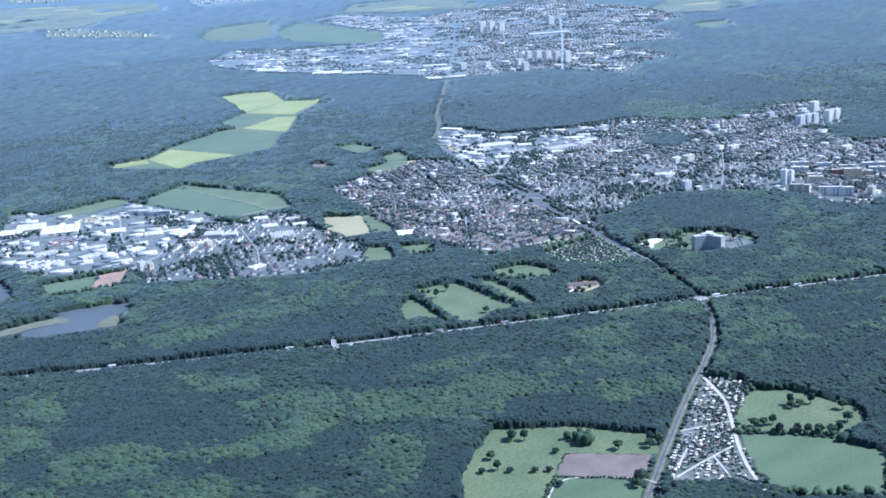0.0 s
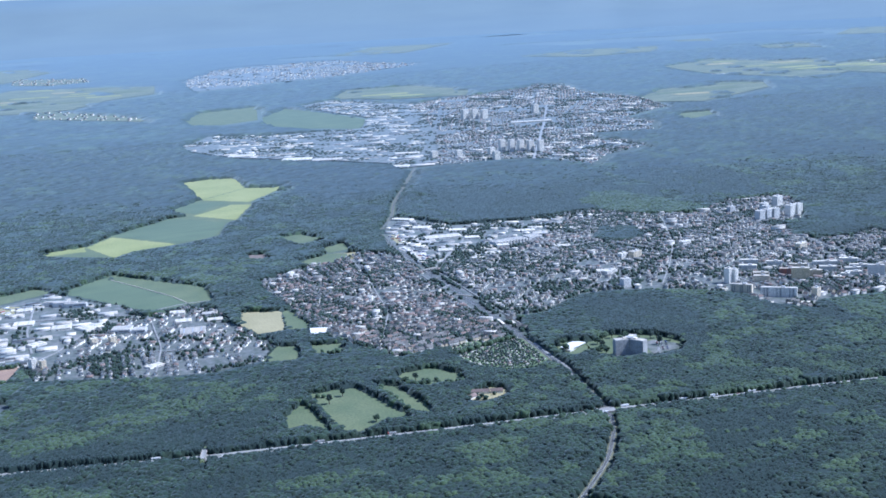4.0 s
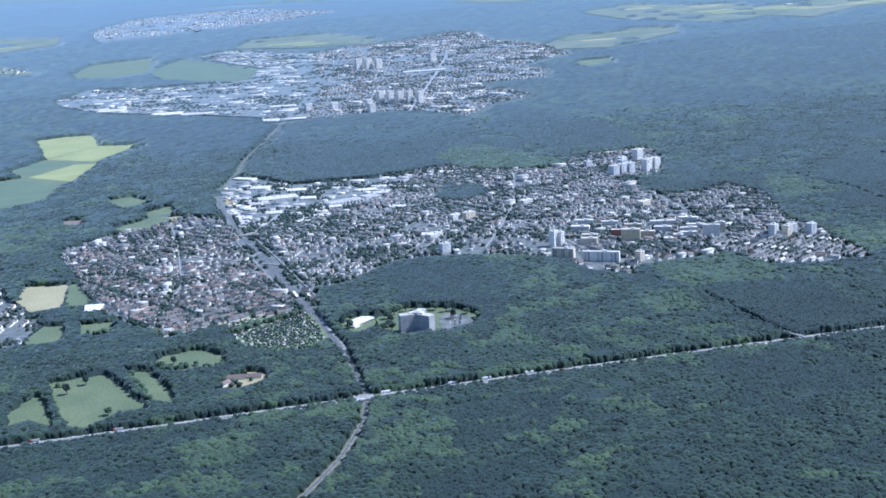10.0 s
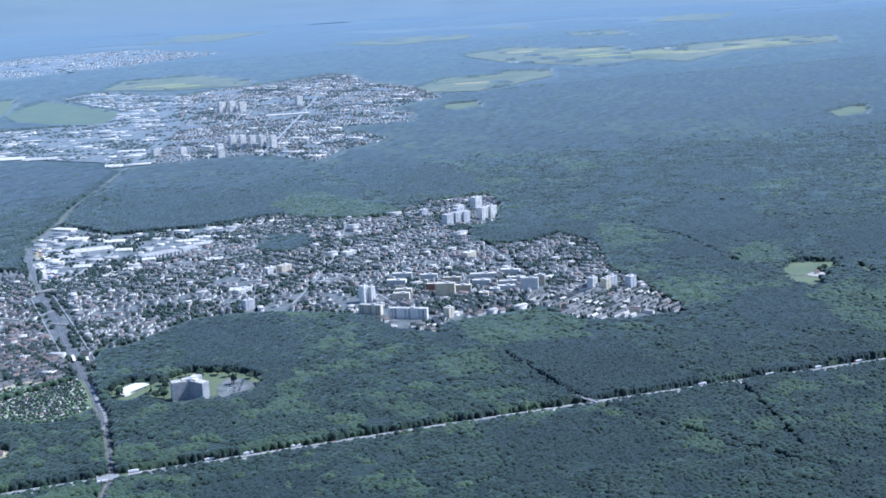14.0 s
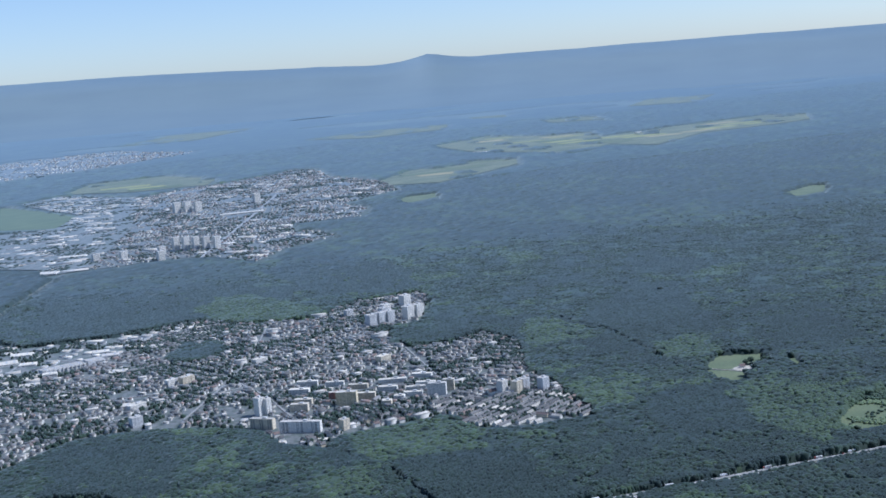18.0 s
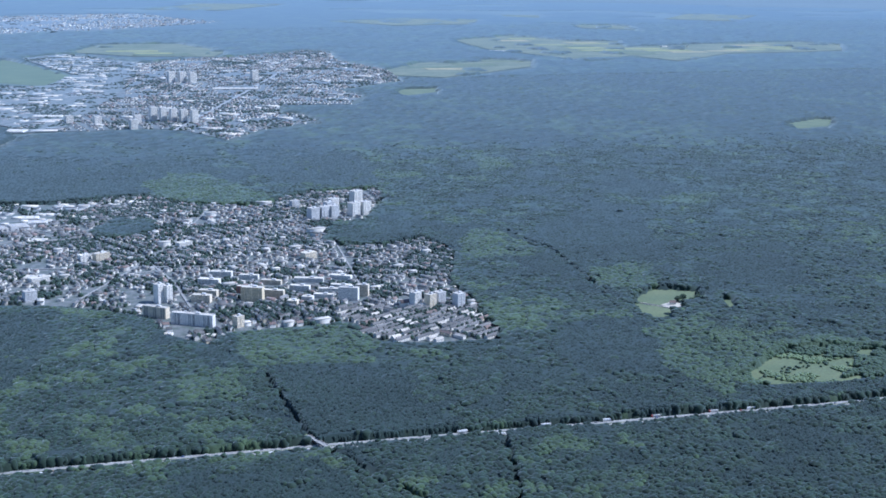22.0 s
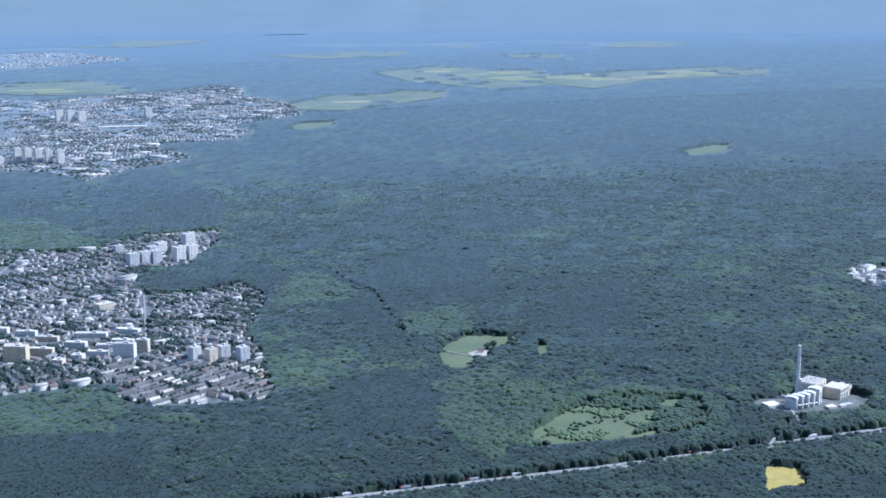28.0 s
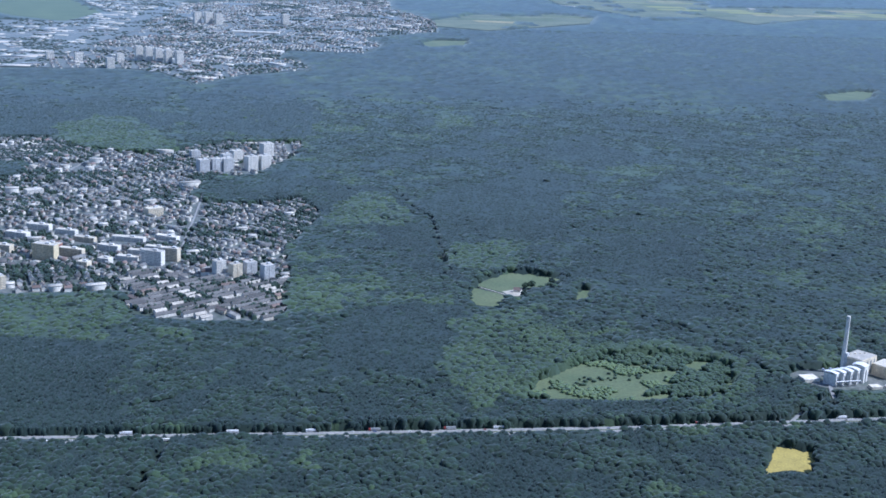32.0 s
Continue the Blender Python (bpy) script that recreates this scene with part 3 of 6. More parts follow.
for i, (n, o, k, lab) in enumerate(FIELDS):
    span = max(max(p[0] for p in o) - min(p[0] for p in o), 10)
    land(n, o, M[k], lab, n, z=0.03 if span < 100 else 0.3, wobble=min(0.25, span * 0.01), seed=i)
land("garden_lawn", GARDENS_A, M["young"], "lawns and beds of garden plots", "garden")
rng = np.random.RandomState(31)
for n, o, k, lab in FIELDS:
    if k != "far_meadow" or len(o) < 6:
        continue
    c = np.array(o)
    for gx in np.arange(c[:, 0].min(), c[:, 0].max(), 46):
        for gy in np.arange(c[:, 1].min(), c[:, 1].max(), 24):
            x, y, w, d = gx + rng.rand() * 18, gy + rng.rand() * 10, 24 + 20 * rng.rand(), 9 + 10 * rng.rand()
            cell = [(x - w / 2, y - d / 2 + 5), (x + w / 2, y - d / 2 - 5), (x + w / 2 + 4, y + d / 2 - 5), (x - w / 2 + 4, y + d / 2 + 5)]
            if rng.rand() < 0.55 and inside(np.array(cell), o).all():
                land("field", cell, M[("pale_crop", "grass", "tan", "crop")[rng.choice(4, p=[0.4, 0.3, 0.15, 0.15])]], "narrow field strip in the far plain", "field", z=0.36, wobble=0.6, seed=int(x))
for o, lab in ((TOWN, "streets and gardens of the town"), (TOWN_W, "streets and yards of the western town"), (TOWN_S, "streets of the southern town"), (WORKS_S, "yards of the southern works"),
               (VILLAGE_C, "ground of a far village"), (VILLAGE_D, "ground of a far village"), (VILLAGE_F, "ground of a far village"), (CLUSTER, "clearing with buildings in the wood")):
    land("town_ground", o, M["far_meadow" if o in (VILLAGE_D, VILLAGE_F) else "town"], lab, "ground", z=0.02 if o in (TOWN, TOWN_W) else 0.2)
land("meadow", CLEARING, M["grass"], "grassy clearing between far fields", "meadow", z=0.012)
for o, lab in ((GARDENS_A, "garden plots below the old town"), (GARDENS_B, "garden plots beside the railway")):
    land("garden_ground", o, M["yard"], lab, "ground", z=0.02)
for o, lab in ((WORKS_A, "pale yards of the works"), (WORKS_W, "pale yards of the western works"), (WORKS_S, "pale yards of the far works"), (PLANT_YARD, "paved yard of the incineration plant")):
    land("yard", o, M["yard"], lab, "yard", z=0.05 if o is not WORKS_S else 0.35)
for i, (n, o, k, lab) in enumerate(YARDS):
    land(n, o, M[k], lab, n.replace("_", " "), z=0.065, wobble=0.12, seed=400 + i)
for o in (LAKE, LAKE_B):
    land("water", o, M["water"], "still grey-blue quarry lake with wooded banks", "lake", z=0.04, wobble=0.5)

# ---------------------------------------------------------------- motorway, railway, roads
def road(name, line, width, material, label, z=0.06, kind="structure"):
    return strip(name, line, width, z, material, label=label, category="road", kind=kind)


MW = fine_line(MOTORWAY, 4.0)
for side, k in (("north", -0.6), ("south", 0.6)):
    d = np.gradient(MW, axis=0)
    d /= np.linalg.norm(d, axis=1)[:, None]
    lane = MW + np.stack([-d[:, 1], d[:, 0]], 1) * k
    carriageway = strip("road_carriageway_" + side, lane, 1.06, 0.12, M["asphalt"], label="pale grey three-lane motorway carriageway", category="motorway")
    for off in (-0.48, 0.48):
        strip("edge_line", lane + np.stack([-d[:, 1], d[:, 0]], 1) * off, 0.03, 0.124, M["paint_white"], parent=carriageway, label="white painted edge line")
strip("motorway_verge", MW, 3.6, 0.05, M["lush"], label="grassy verge along the motorway", category="verge")
strip("motorway_median", MW, 0.14, 0.2, M["grass"], label="planted strip between the carriageways", category="median")

RW = fine_line(RAIL, 3.0)
strip("railway_bed", RW, 0.62, 0.07, M["ballast"], label="railway track bed of grey-brown ballast", category="railway")
strip("railway_margin", RW, 1.3, 0.04, M["reeds"], label="dry grassy margin along the railway", category="verge")
yard_part = RW[(RW[:, 1] > 236) & (RW[:, 1] < 320)]
strip("railway_yard", yard_part, 1.9, 0.055, M["ballast"], label="broad bed of station tracks through the town", category="railway")
for off in (-0.32, -0.18, 0.18, 0.32):
    d = np.gradient(RW, axis=0)
    d /= np.linalg.norm(d, axis=1)[:, None]
    strip("railway_rail", RW[:110] + np.stack([-d[:, 1], d[:, 0]], 1)[:110] * off, 0.02, 0.09, M["steel"], label="worn steel rail", category="rail")

ROADS = [
    ("140.3,152.5 135.4,141.6 129,133.5 123.2,126 119.1,119.6 117.4,115.8 116,113", 0.55, "sand", "sandy lane through garden plots"),
    ("110.4,125.2 116.2,126.7 123.8,128.1", 0.35, "sand", "sandy path between garden plots"),
    ("121.6,137 126,136.4 130.4,134.9", 0.3, "sand", "sandy path between garden plots"),
    ("113.6,128.2 118.2,131.6", 0.25, "sand", "sandy path between garden plots"),
    ("119.4,127.6 116.5,121.3", 0.25, "sand", "sandy path between garden plots"),
    ("90.5,128.8 97.7,135.8 107,127.6 108.6,126.2 104,121", 0.22, "sand", "pale field track beside the railway"),
    ("253.4,190.6 249.9,179.5 245.2,162.1 245,153.2 245.7,142 246.8,127.5 248,110", 0.4, "ballast", "narrow forest road over the motorway"),
    ("367.1,275.6 361.4,254.8 360.3,243.4 349.9,220.8 342.2,203.3", 0.3, "ground", "dark ride through the wood"),
    ("360.5,167.6 362.4,158.1 363.1,149.4 362.1,140.8 361.7,136.8", 0.3, "ground", "dark ride through the wood"),
    ("270.9,148.4 264.7,137.9 258.3,128.1 252.4,119.6", 0.15, "ground", "dark ride through the wood"),
    ("97.4,203 98.4,205.4 100.3,209.8 101.3,212.2", 0.5, "asphalt", "minor road over the motorway"),
    ("208.4,314.7 221.6,329.5 233.8,342 245,356 258,366", 0.6, "asphalt", "straight town road beside the works"),
    ("186,232 183,222 180.5,212 178.5,207 174,203", 0.6, "asphalt", "road beside the railway"),
    ("343.4,196.4 345,191.4 346.4,187.8", 0.25, "sand", "pale farm track"),
    ("361.1,141.7 353.8,136.2 347.6,132.3", 0.25, "sand", "sandy track round a hump"),
    ("363,124.5 366,129 371,134", 0.6, "asphalt", "access road of the plant"),
    ("350,121 356,124.5 363,125.5", 0.5, "asphalt", "slip road beside the motorway"),
    ("87,289.5 97,297 106.1,309.6 114.4,316.8 124.5,321.9 136.7,325.4 144.6,324.2 153,321", 0.42, "asphalt", "road through the western town"),
    ("131.5,371.5 135.5,351.5 138.4,336.7 138.9,325.8", 0.22, "sand", "pale field track"),
    ("206.3,315.5 210,317.2 218.7,325.9 231.4,341.7", 0.7, "asphalt", "works road beside the railway"),
    ("154,312 168,296 186,288 203,296", 0.5, "asphalt", "main street of the old town"),
    ("225,300 262,282 300,262 322,240", 0.6, "asphalt", "main road through the town"),
    ("250,352 268,318 272,290 268,262 262,240", 0.55, "asphalt", "cross street of the town"),
    ("215,300 235,318 255,322 290,330 330,322", 0.4, "asphalt", "street of the town"),
    ("230,270 255,275 290,272 318,262", 0.4, "asphalt", "street of the town"),
    ("245,258 262,275 285,300 310,335", 0.35, "asphalt", "street of the town"),
    ("300,235 312,262 322,285", 0.4, "asphalt", "street of the town"),
    ("210,285 225,275 245,268", 0.35, "asphalt", "street of the town"),
    ("284,318 300,312 318,310 336,318", 0.4, "asphalt", "street of the town"),
    ("160,255 175,280 190,320 198,345", 0.35, "asphalt", "street of the old town"),
    ("163,300 185,300 205,306", 0.3, "asphalt", "street of the old town"),
    ("158,275 180,268 196,262", 0.3, "asphalt", "street of the old town"),
    ("170,330 184,312 200,280", 0.3, "sand", "pale street of the old town"),
    ("95,280 110,285 130,275", 0.35, "asphalt", "street of the western town"),
    ("110,265 118,285 124,310", 0.35, "asphalt", "street of the western town"),
    ("76,340 92,336 108,330 122,322", 0.5, "asphalt", "works street of the western town"),
    ("92,300 96,322 104,348", 0.5, "asphalt", "works street of the western town"),
    ("203,311.6 196.2,284.2 188.4,251.7", 0.3, "asphalt", "street along the railway"),
    ("208.4,311.3 200.6,278 192.8,246.4", 0.3, "asphalt", "street along the railway"),
    ("375,504 423,568 485,651 555,747", 1.4, "asphalt", "broad straight avenue of the southern town"),
    ("360,560 420,585 470,600 540,610", 1.2, "asphalt", "main street of the southern town"),
    ("330,640 400,660 470,672 560,690", 1.2, "asphalt", "main street of the southern town"),
]
ROADS = [(poly(o), w, k, lab) for o, w, k, lab in ROADS]
for i, (o, w, k, lab) in enumerate(ROADS):
    road("road_" + str(i + 1), fine_line(o, 2.0), w, M[k], lab, z=0.075 + 0.004 * i if w < 1 else 0.26 + 0.004 * i)


def bridge(x, y, rot, length, width, height, label, piers=(-0.9, 0.9)):
    b = thing("road_bridge", x, y, 0, rot, label, "bridge")
    part("deck", box(length, width, height - 0.14, height, bevel=0.01), M["asphalt"], b)
    for s in (-1, 1):
        part("parapet", box(length, 0.05, height, height + 0.1, cy=s * (width / 2 - 0.03)), M["flat_roof"], b, "pale concrete parapet")
        part("abutment", box(0.5, width * 1.05, 0.0, height - 0.14, cx=s * (length / 2 - 0.25), taper=0.92), M["flat_roof"], b)
        for e in (-1, 1):
            part("ramp", box(1.6, width, 0.0, height - 0.02, cx=s * (length / 2 + 0.7), taper=0.6), M["grass"], b, "grassy earth ramp") if e > 0 else None
    for p in piers:
        part("pier", box(0.12, width * 0.8, 0.0, height - 0.14, cx=p), M["flat_roof"], b)
    return b


bridge(99.4, 207.6, 64, 5.0, 0.9, 0.75, "pale concrete road bridge over the motorway")
bridge(245.1, 159.4, 92, 5.4, 0.8, 0.75, "pale concrete forest road bridge over the motorway")
bridge(207.6, 316.0, 4, 5.6, 0.9, 0.7, "pale concrete road bridge over the railway")
bridge(168.9, 184.0, -18, 3.4, 2.5, 0.3, "concrete motorway bridge over the railway", piers=(-0.8, 0.8))


# ---------------------------------------------------------------- woods
def crowns(name, pts, radius, height, material, label, rings, seed, category="woodland", uneven=0.3, rough=0.6):
    """Many tree crowns in one mesh: egg-shaped, lumpy, no two alike. rings: (share of height, share of radius) from the top down."""
    rng = np.random.RandomState(seed)
    n, k, sides = len(pts), len(rings), 5
    swell = 0.6 * smooth_noise(pts, 3.2, seed + 1) + 0.4 * smooth_noise(pts, 9, seed + 2)
    h = height * (0.84 + 0.2 * rng.rand(n) + uneven * (swell - 0.5))
    r = radius * (0.7 + 0.6 * rng.rand(n) ** 1.5 + uneven * (swell - 0.5))
    turn = rng.rand(n) * 6.28
    verts = np.zeros((n, 1 + k * sides, 3), np.float32)
    verts[:, 0, 0] = pts[:, 0] + rng.normal(0, 0.12, n) * radius
    verts[:, 0, 1] = pts[:, 1] + rng.normal(0, 0.12, n) * radius
    verts[:, 0, 2] = h
    for j, (hz, rr) in enumerate(rings):
        for s in range(sides):
            a = turn + (s + 0.5 * j) * 6.283 / sides
            q = r * rr * (1 - rough / 2 + rough * rng.rand(n))
            i = 1 + j * sides + s
            verts[:, i, 0], verts[:, i, 1] = pts[:, 0] + np.cos(a) * q, pts[:, 1] + np.sin(a) * q
            verts[:, i, 2] = h * np.clip(hz + (rng.rand(n) - 0.5) * 0.14, 0.01, 1)
    f = []
    for s in range(sides):
        f.append((0, 1 + s, 1 + (s + 1) % sides))
    for j in range(k - 1):
        a, b = 1 + j * sides, 1 + (j + 1) * sides
        for s in range(sides):
            t = (s + 1) % sides
            f += [(a + s, b + s, a + t), (a + t, b + s, b + t)]
    f = np.array(f, np.int32)
    loops = (f[None] + (np.arange(n) * (1 + k * sides))[:, None, None]).reshape(-1)
    me = big_mesh(name, verts.reshape(-1, 3), loops, np.full(n * len(f), 3), material, True)
    return tagged(new(name, me), label, category, kind="stuff")


def scatter(x0, x1, y0, y1, step, seed):
    rng = np.random.RandomState(seed)
    gx, gy = np.meshgrid(np.arange(x0, x1, step), np.arange(y0, y1, step * 0.87))
    gx = gx + (np.arange(gx.shape[0]) % 2)[:, None] * step / 2
    p = np.stack([gx.ravel(), gy.ravel()], 1)
    return p + (rng.rand(len(p), 2) - 0.5) * step * 0.95


def open_land(p, tall):
    """Which points are not wooded: open land itself, and the strip before it where trees of that height would stand in front of it."""
    eye = np.stack([np.clip(0.55 * p[:, 0], 0, 215), np.full(len(p), 3.0)], 1)
    q = eye + (p - eye) * (71 / (71 - 0.85 * tall))
    groves = smooth_noise(p, 24, 77) > 0.78
    res = np.zeros(len(p), bool)
    for u in (p, q):
        for o in BUILT:
            res |= inside(u, o)
        for _, o, _, _ in FIELDS:
            wide = max(v[0] for v in o) - min(v[0] for v in o) > 100
            res |= inside(u, o) & ~(groves & wide)
    res &= ~(inside(p, WOOD_A) | inside(p, WOOD_B))
    res |= near_line(p, [(196.6, 211.4), (198.4, 207.6)], 2.4) | near_line(p, [(196.6, 211.4), (193, 212.6)], 2.0)
    screen = ((p[:, 0] < 93) | ((p[:, 0] > 251) & (p[:, 0] < 284))) & (smooth_noise(p, 5, 78) < 0.72)
    res |= near_line(p, MOTORWAY, 1.5) | (~screen & (near_line(q, MOTORWAY, 0.12) | near_line((p + q) / 2, MOTORWAY, 0.6))) | near_line(p, RAIL, 0.95) | near_line(q, RAIL, 0.5) | (near_line(p, RAIL, 1.35) & (p[:, 1] > 400))
    for o, w, _, _ in ROADS:
        res |= near_line(p, o, w / 2 + 0.28) | near_line(q, o, w / 2)
    return res


def seen(p, far):
    """The wedge of land that the flight overlooks."""
    x, y = p[:, 0], p[:, 1]
    return (x > 0.17 * y - 10) & (x < 330 + 1.9 * y) & (y < far)


ROUND = ((0.92, 0.6), (0.72, 1.05))
LUSH = ((0.9, 0.62), (0.66, 1.05), (0.2, 0.85))
SIMPLE = ((0.92, 0.65), (0.7, 1.05))
BUSHY = ((0.72, 0.85), (0.1, 1.0))
POINT = ((0.72, 1.0),)


def stand(p):
    """What grows where: 0 pine, 1 broadleaf, 2 light young broadleaf, in stands with ragged edges."""
    v = 0.3 * smooth_noise(p * (1.0, 0.8), 30, 5) + 0.35 * smooth_noise(p, 7, 6) + 0.35 * smooth_noise(p, 2.4, 7)
    kind = np.where(v < 0.39, 0, np.where(v < 0.655, 1, 2))
    rag = p + 1.6 * (np.stack([smooth_noise(p, 2.2, 61), smooth_noise(p, 2.2, 62)], 1) - 0.5) + 5 * (np.stack([smooth_noise(p, 9, 63), smooth_noise(p, 9, 64)], 1) - 0.5)
    stray = np.random.RandomState(65).rand(len(p))
    for which, level, share in ((PINE_STANDS, 0, 0.94), (LUSH_STANDS, 2, 0.85)):
        for o in which:
            kind[inside(rag, o) & (stray < share)] = level
    kind[inside(rag, HUMP_WOOD)] = 2
    return kind


EDGE = ((0.96, 0.5), (0.78, 0.95), (0.4, 1.05), (0.05, 0.9))


def wood(label, p, radius, height, shape, seed, kind, mats=("conifer", "broadleaf", "lush")):
    """One kind of wood: closed crowns inside, and trees with branches down to the ground along rims that face the
    camera.
    """
    p = p[~open_land(p, height)]
    p = p[stand(p) == kind]
    name = ("dark pine wood ", "dense broadleaved wood ", "light green broadleaved wood ")[kind] + label
    to_eye = np.stack([np.clip(0.55 * p[:, 0], 0, 215) - p[:, 0], 3.0 - p[:, 1]], 1)
    to_eye /= np.linalg.norm(to_eye, axis=1)[:, None]
    rim = open_land(p + to_eye * 1.5, 0.2)
    crowns("woodland", p[~rim], radius, height, M[mats[kind]], name, shape, seed, uneven=(0.14, 0.5, 0.42)[kind])
    if rim.any():
        q = np.repeat(p[rim], 3, axis=0)
        q = q + np.random.RandomState(seed).normal(0, radius * 0.8, q.shape)
        q = q[~open_land(q, height * 0.3)]
        crowns("woodland", q, radius * 0.85, height * 0.88, M[mats[kind]], "rim of a " + name, EDGE, seed + 50, uneven=0.9, rough=1.0)


def inland(p):
    """How far a place lies behind the motorway, with a ragged measure so that belts of wood merge."""
    return p[:, 1] - (262 - 0.385 * p[:, 0]) + 44 * (smooth_noise(p, 22, 9) - 0.5) + 40 * (np.random.RandomState(4).rand(len(p)) - 0.5)


def canopy(label, x0, x1, y0, y1, step, height, uneven, size, materials, wanted, smooth=True):
    """The closed roof of a wood as one gently uneven sheet that comes down to the ground along every edge."""
    gx, gy = np.meshgrid(np.arange(x0, x1, step), np.arange(y0, y1, step))
    rng = np.random.RandomState(int(step * 100))
    p = np.stack([gx.ravel(), gy.ravel()], 1) + (rng.rand(gx.size, 2) - 0.5) * step * 0.7
    w = wanted(p)
    w[w] &= ~open_land(p[w], height)
    h = height * (1 - uneven + uneven * (0.4 * smooth_noise(p, size, 51) + 0.6 * rng.rand(len(p))))
    z = np.where(w, h, -0.4)
    n, m = gx.shape
    i = (np.arange(n - 1)[:, None] * m + np.arange(m - 1)[None]).ravel()
    quad = np.stack([i, i + 1, i + m + 1, i + m], 1)
    quad = quad[w[quad].any(1)]
    used, where = np.unique(quad, return_inverse=True)
    me = big_mesh("woodland_roof", np.column_stack([p, z])[used], where.reshape(-1), np.full(len(quad), 4), M[materials[0]], smooth)
    for k in materials[1:]:
        me.materials.append(M[k])
    me.polygons.foreach_set("material_index", stand(p[quad].mean(1)).astype(np.int32))
    tagged(new("woodland_roof", me), label, "woodland", kind="stuff")


def near_wood(p):
    rim = p[:, 1] - (262 - 0.385 * p[:, 0])
    return seen(p, 900) & (inland(p) < 30) & (rim > np.where(p[:, 0] < 190, -112, np.where(p[:, 0] < 260, -86, -76)))


def mid_wood(p, least=30, most=325, fade=45):
    d = inland(p)
    return seen(p, 900) & (d >= least) & (np.random.RandomState(17).rand(len(p)) < (most - d) / fade)


def far_wood(p):
    return seen(p, 1250) & (inland(p) >= 285)


TONES_OF_WOOD = ("conifer", "broadleaf", "lush")
p = scatter(20, 440, 66, 300, 0.62, 11)
wood("along the motorway", p[near_wood(p)], 0.4, 1.46, POINT, 21, 0)
p = scatter(20, 440, 66, 300, 0.86, 13)
for k in (1, 2):
    wood("along the motorway", p[near_wood(p)], 0.64, 1.46, ROUND, 22 + k, k)
canopy("closed canopy of the wood along the motorway", 20, 440, 66, 300, 0.7, 1.12, 0.22, 2.2, TONES_OF_WOOD, lambda p: seen(p, 900) & (p[:, 1] - (262 - 0.385 * p[:, 0]) < 60))
for least, most, fade, tones, place in ((30, 130, 30, TONES_OF_WOOD, "around the town"), (130, 330, 60, TONES_OF_WOOD, "behind the town")):
    p = scatter(20, 720, 88, 540, 0.8 if least < 100 else 1.0, 12)
    p = p[mid_wood(p, least, most + 15 * (most < 200), fade if most > 200 else 1)]
    wood(place, p, 0.52 if least < 100 else 0.64, 1.46, POINT, 31, 0, tones)
    p = scatter(20, 720, 88, 540, 1.25, 14)
    p = p[mid_wood(p, least, most + 15 * (most < 200), fade if most > 200 else 1)]
    for k in (1, 2):
        wood(place, p, 0.9, 1.42, SIMPLE, 32 + k, k, tones)
p = scatter(20, 440, 66, 420, 0.75, 15)
p = p[seen(p, 420) & (inland(p) < 120)]
p = p[open_land(p, 1.4)]
p = p[~open_land(p, 0.3)]
crowns("undergrowth", p, 0.42, 0.34, M["broadleaf"], "low bushes and brambles along the woods' rims", LUSH, 36, "bushes")
canopy("closed canopy of the wood around the town", 20, 760, 88, 540, 1.05, 1.14, 0.22, 3.0, TONES_OF_WOOD, lambda p: seen(p, 900) & (inland(p) >= 10) & (inland(p) < 130))
canopy("closed canopy of the wood behind the town", 20, 800, 88, 560, 1.3, 1.22, 0.2, 3.0, TONES_OF_WOOD, lambda p: seen(p, 900) & (inland(p) >= 122) & (inland(p) < 335))
canopy("closed canopy of the wood under the flight", -40, 420, -70, 96, 3.0, 1.25, 0.3, 3.0, TONES_OF_WOOD, lambda p: ~seen(p, 900) | (p[:, 1] < 68))
canopy("closed canopy of the wood behind the town", 60, 1300, 110, 760, 1.6, 1.95, 0.8, 3.4, TONES_OF_WOOD, lambda p: far_wood(p) & (p[:, 1] + 0.2 * p[:, 0] < 800), False)
canopy("closed canopy of the deep wood towards the far plain", 60, 2500, 110, 1260, 3.4, 2.4, 0.8, 8.0, TONES_OF_WOOD, lambda p: far_wood(p) & (p[:, 1] + 0.2 * p[:, 0] > 786), False)
canopy("closed canopy of woods in the far plain", 150, 3900, 1240, 2300, 9.0, 1.6, 0.6, 60.0, TONES_OF_WOOD, lambda p: seen(p, 2300) & (smooth_noise(p, 130, 8) > 0.3))

canopy("closed canopy of woods before the hills", 150, 5000, 2220, 3200, 16.0, 1.5, 0.5, 90.0, TONES_OF_WOOD, lambda p: seen(p, 2760) & (smooth_noise(p, 130, 8) > 0.22))


# ---------------------------------------------------------------- houses
def gabled(w, d, wall, roof, over=0.06):
    """Walls with two gables, and a roof of two slopes with eaves."""
    x, y = w / 2, d / 2
    wv = [(-x, -y, 0), (x, -y, 0), (x, y, 0), (-x, y, 0), (-x, -y, wall), (x, -y, wall), (x, y, wall), (-x, y, wall), (-x, 0, wall + roof), (x, 0, wall + roof)]
    wf = [(0, 1, 5, 4), (2, 3, 7, 6), (1, 2, 6, 9, 5), (3, 0, 4, 8, 7)]
    e = over * roof / y
    x, y = x + over, y + over
    z = wall - e
    rv = [(-x, -y, z), (x, -y, z), (x, y, z), (-x, y, z), (-x, 0, wall + roof), (x, 0, wall + roof)]
    rv += [(a, b, c + 0.04) for a, b, c in rv]
    rf = [(6, 7, 11, 10), (8, 9, 10, 11), (0, 1, 7, 6), (2, 3, 9, 8), (1, 5, 11, 7), (5, 2, 8, 11), (3, 4, 10, 9), (4, 0, 6, 10)]
    return wv, wf, rv, rf


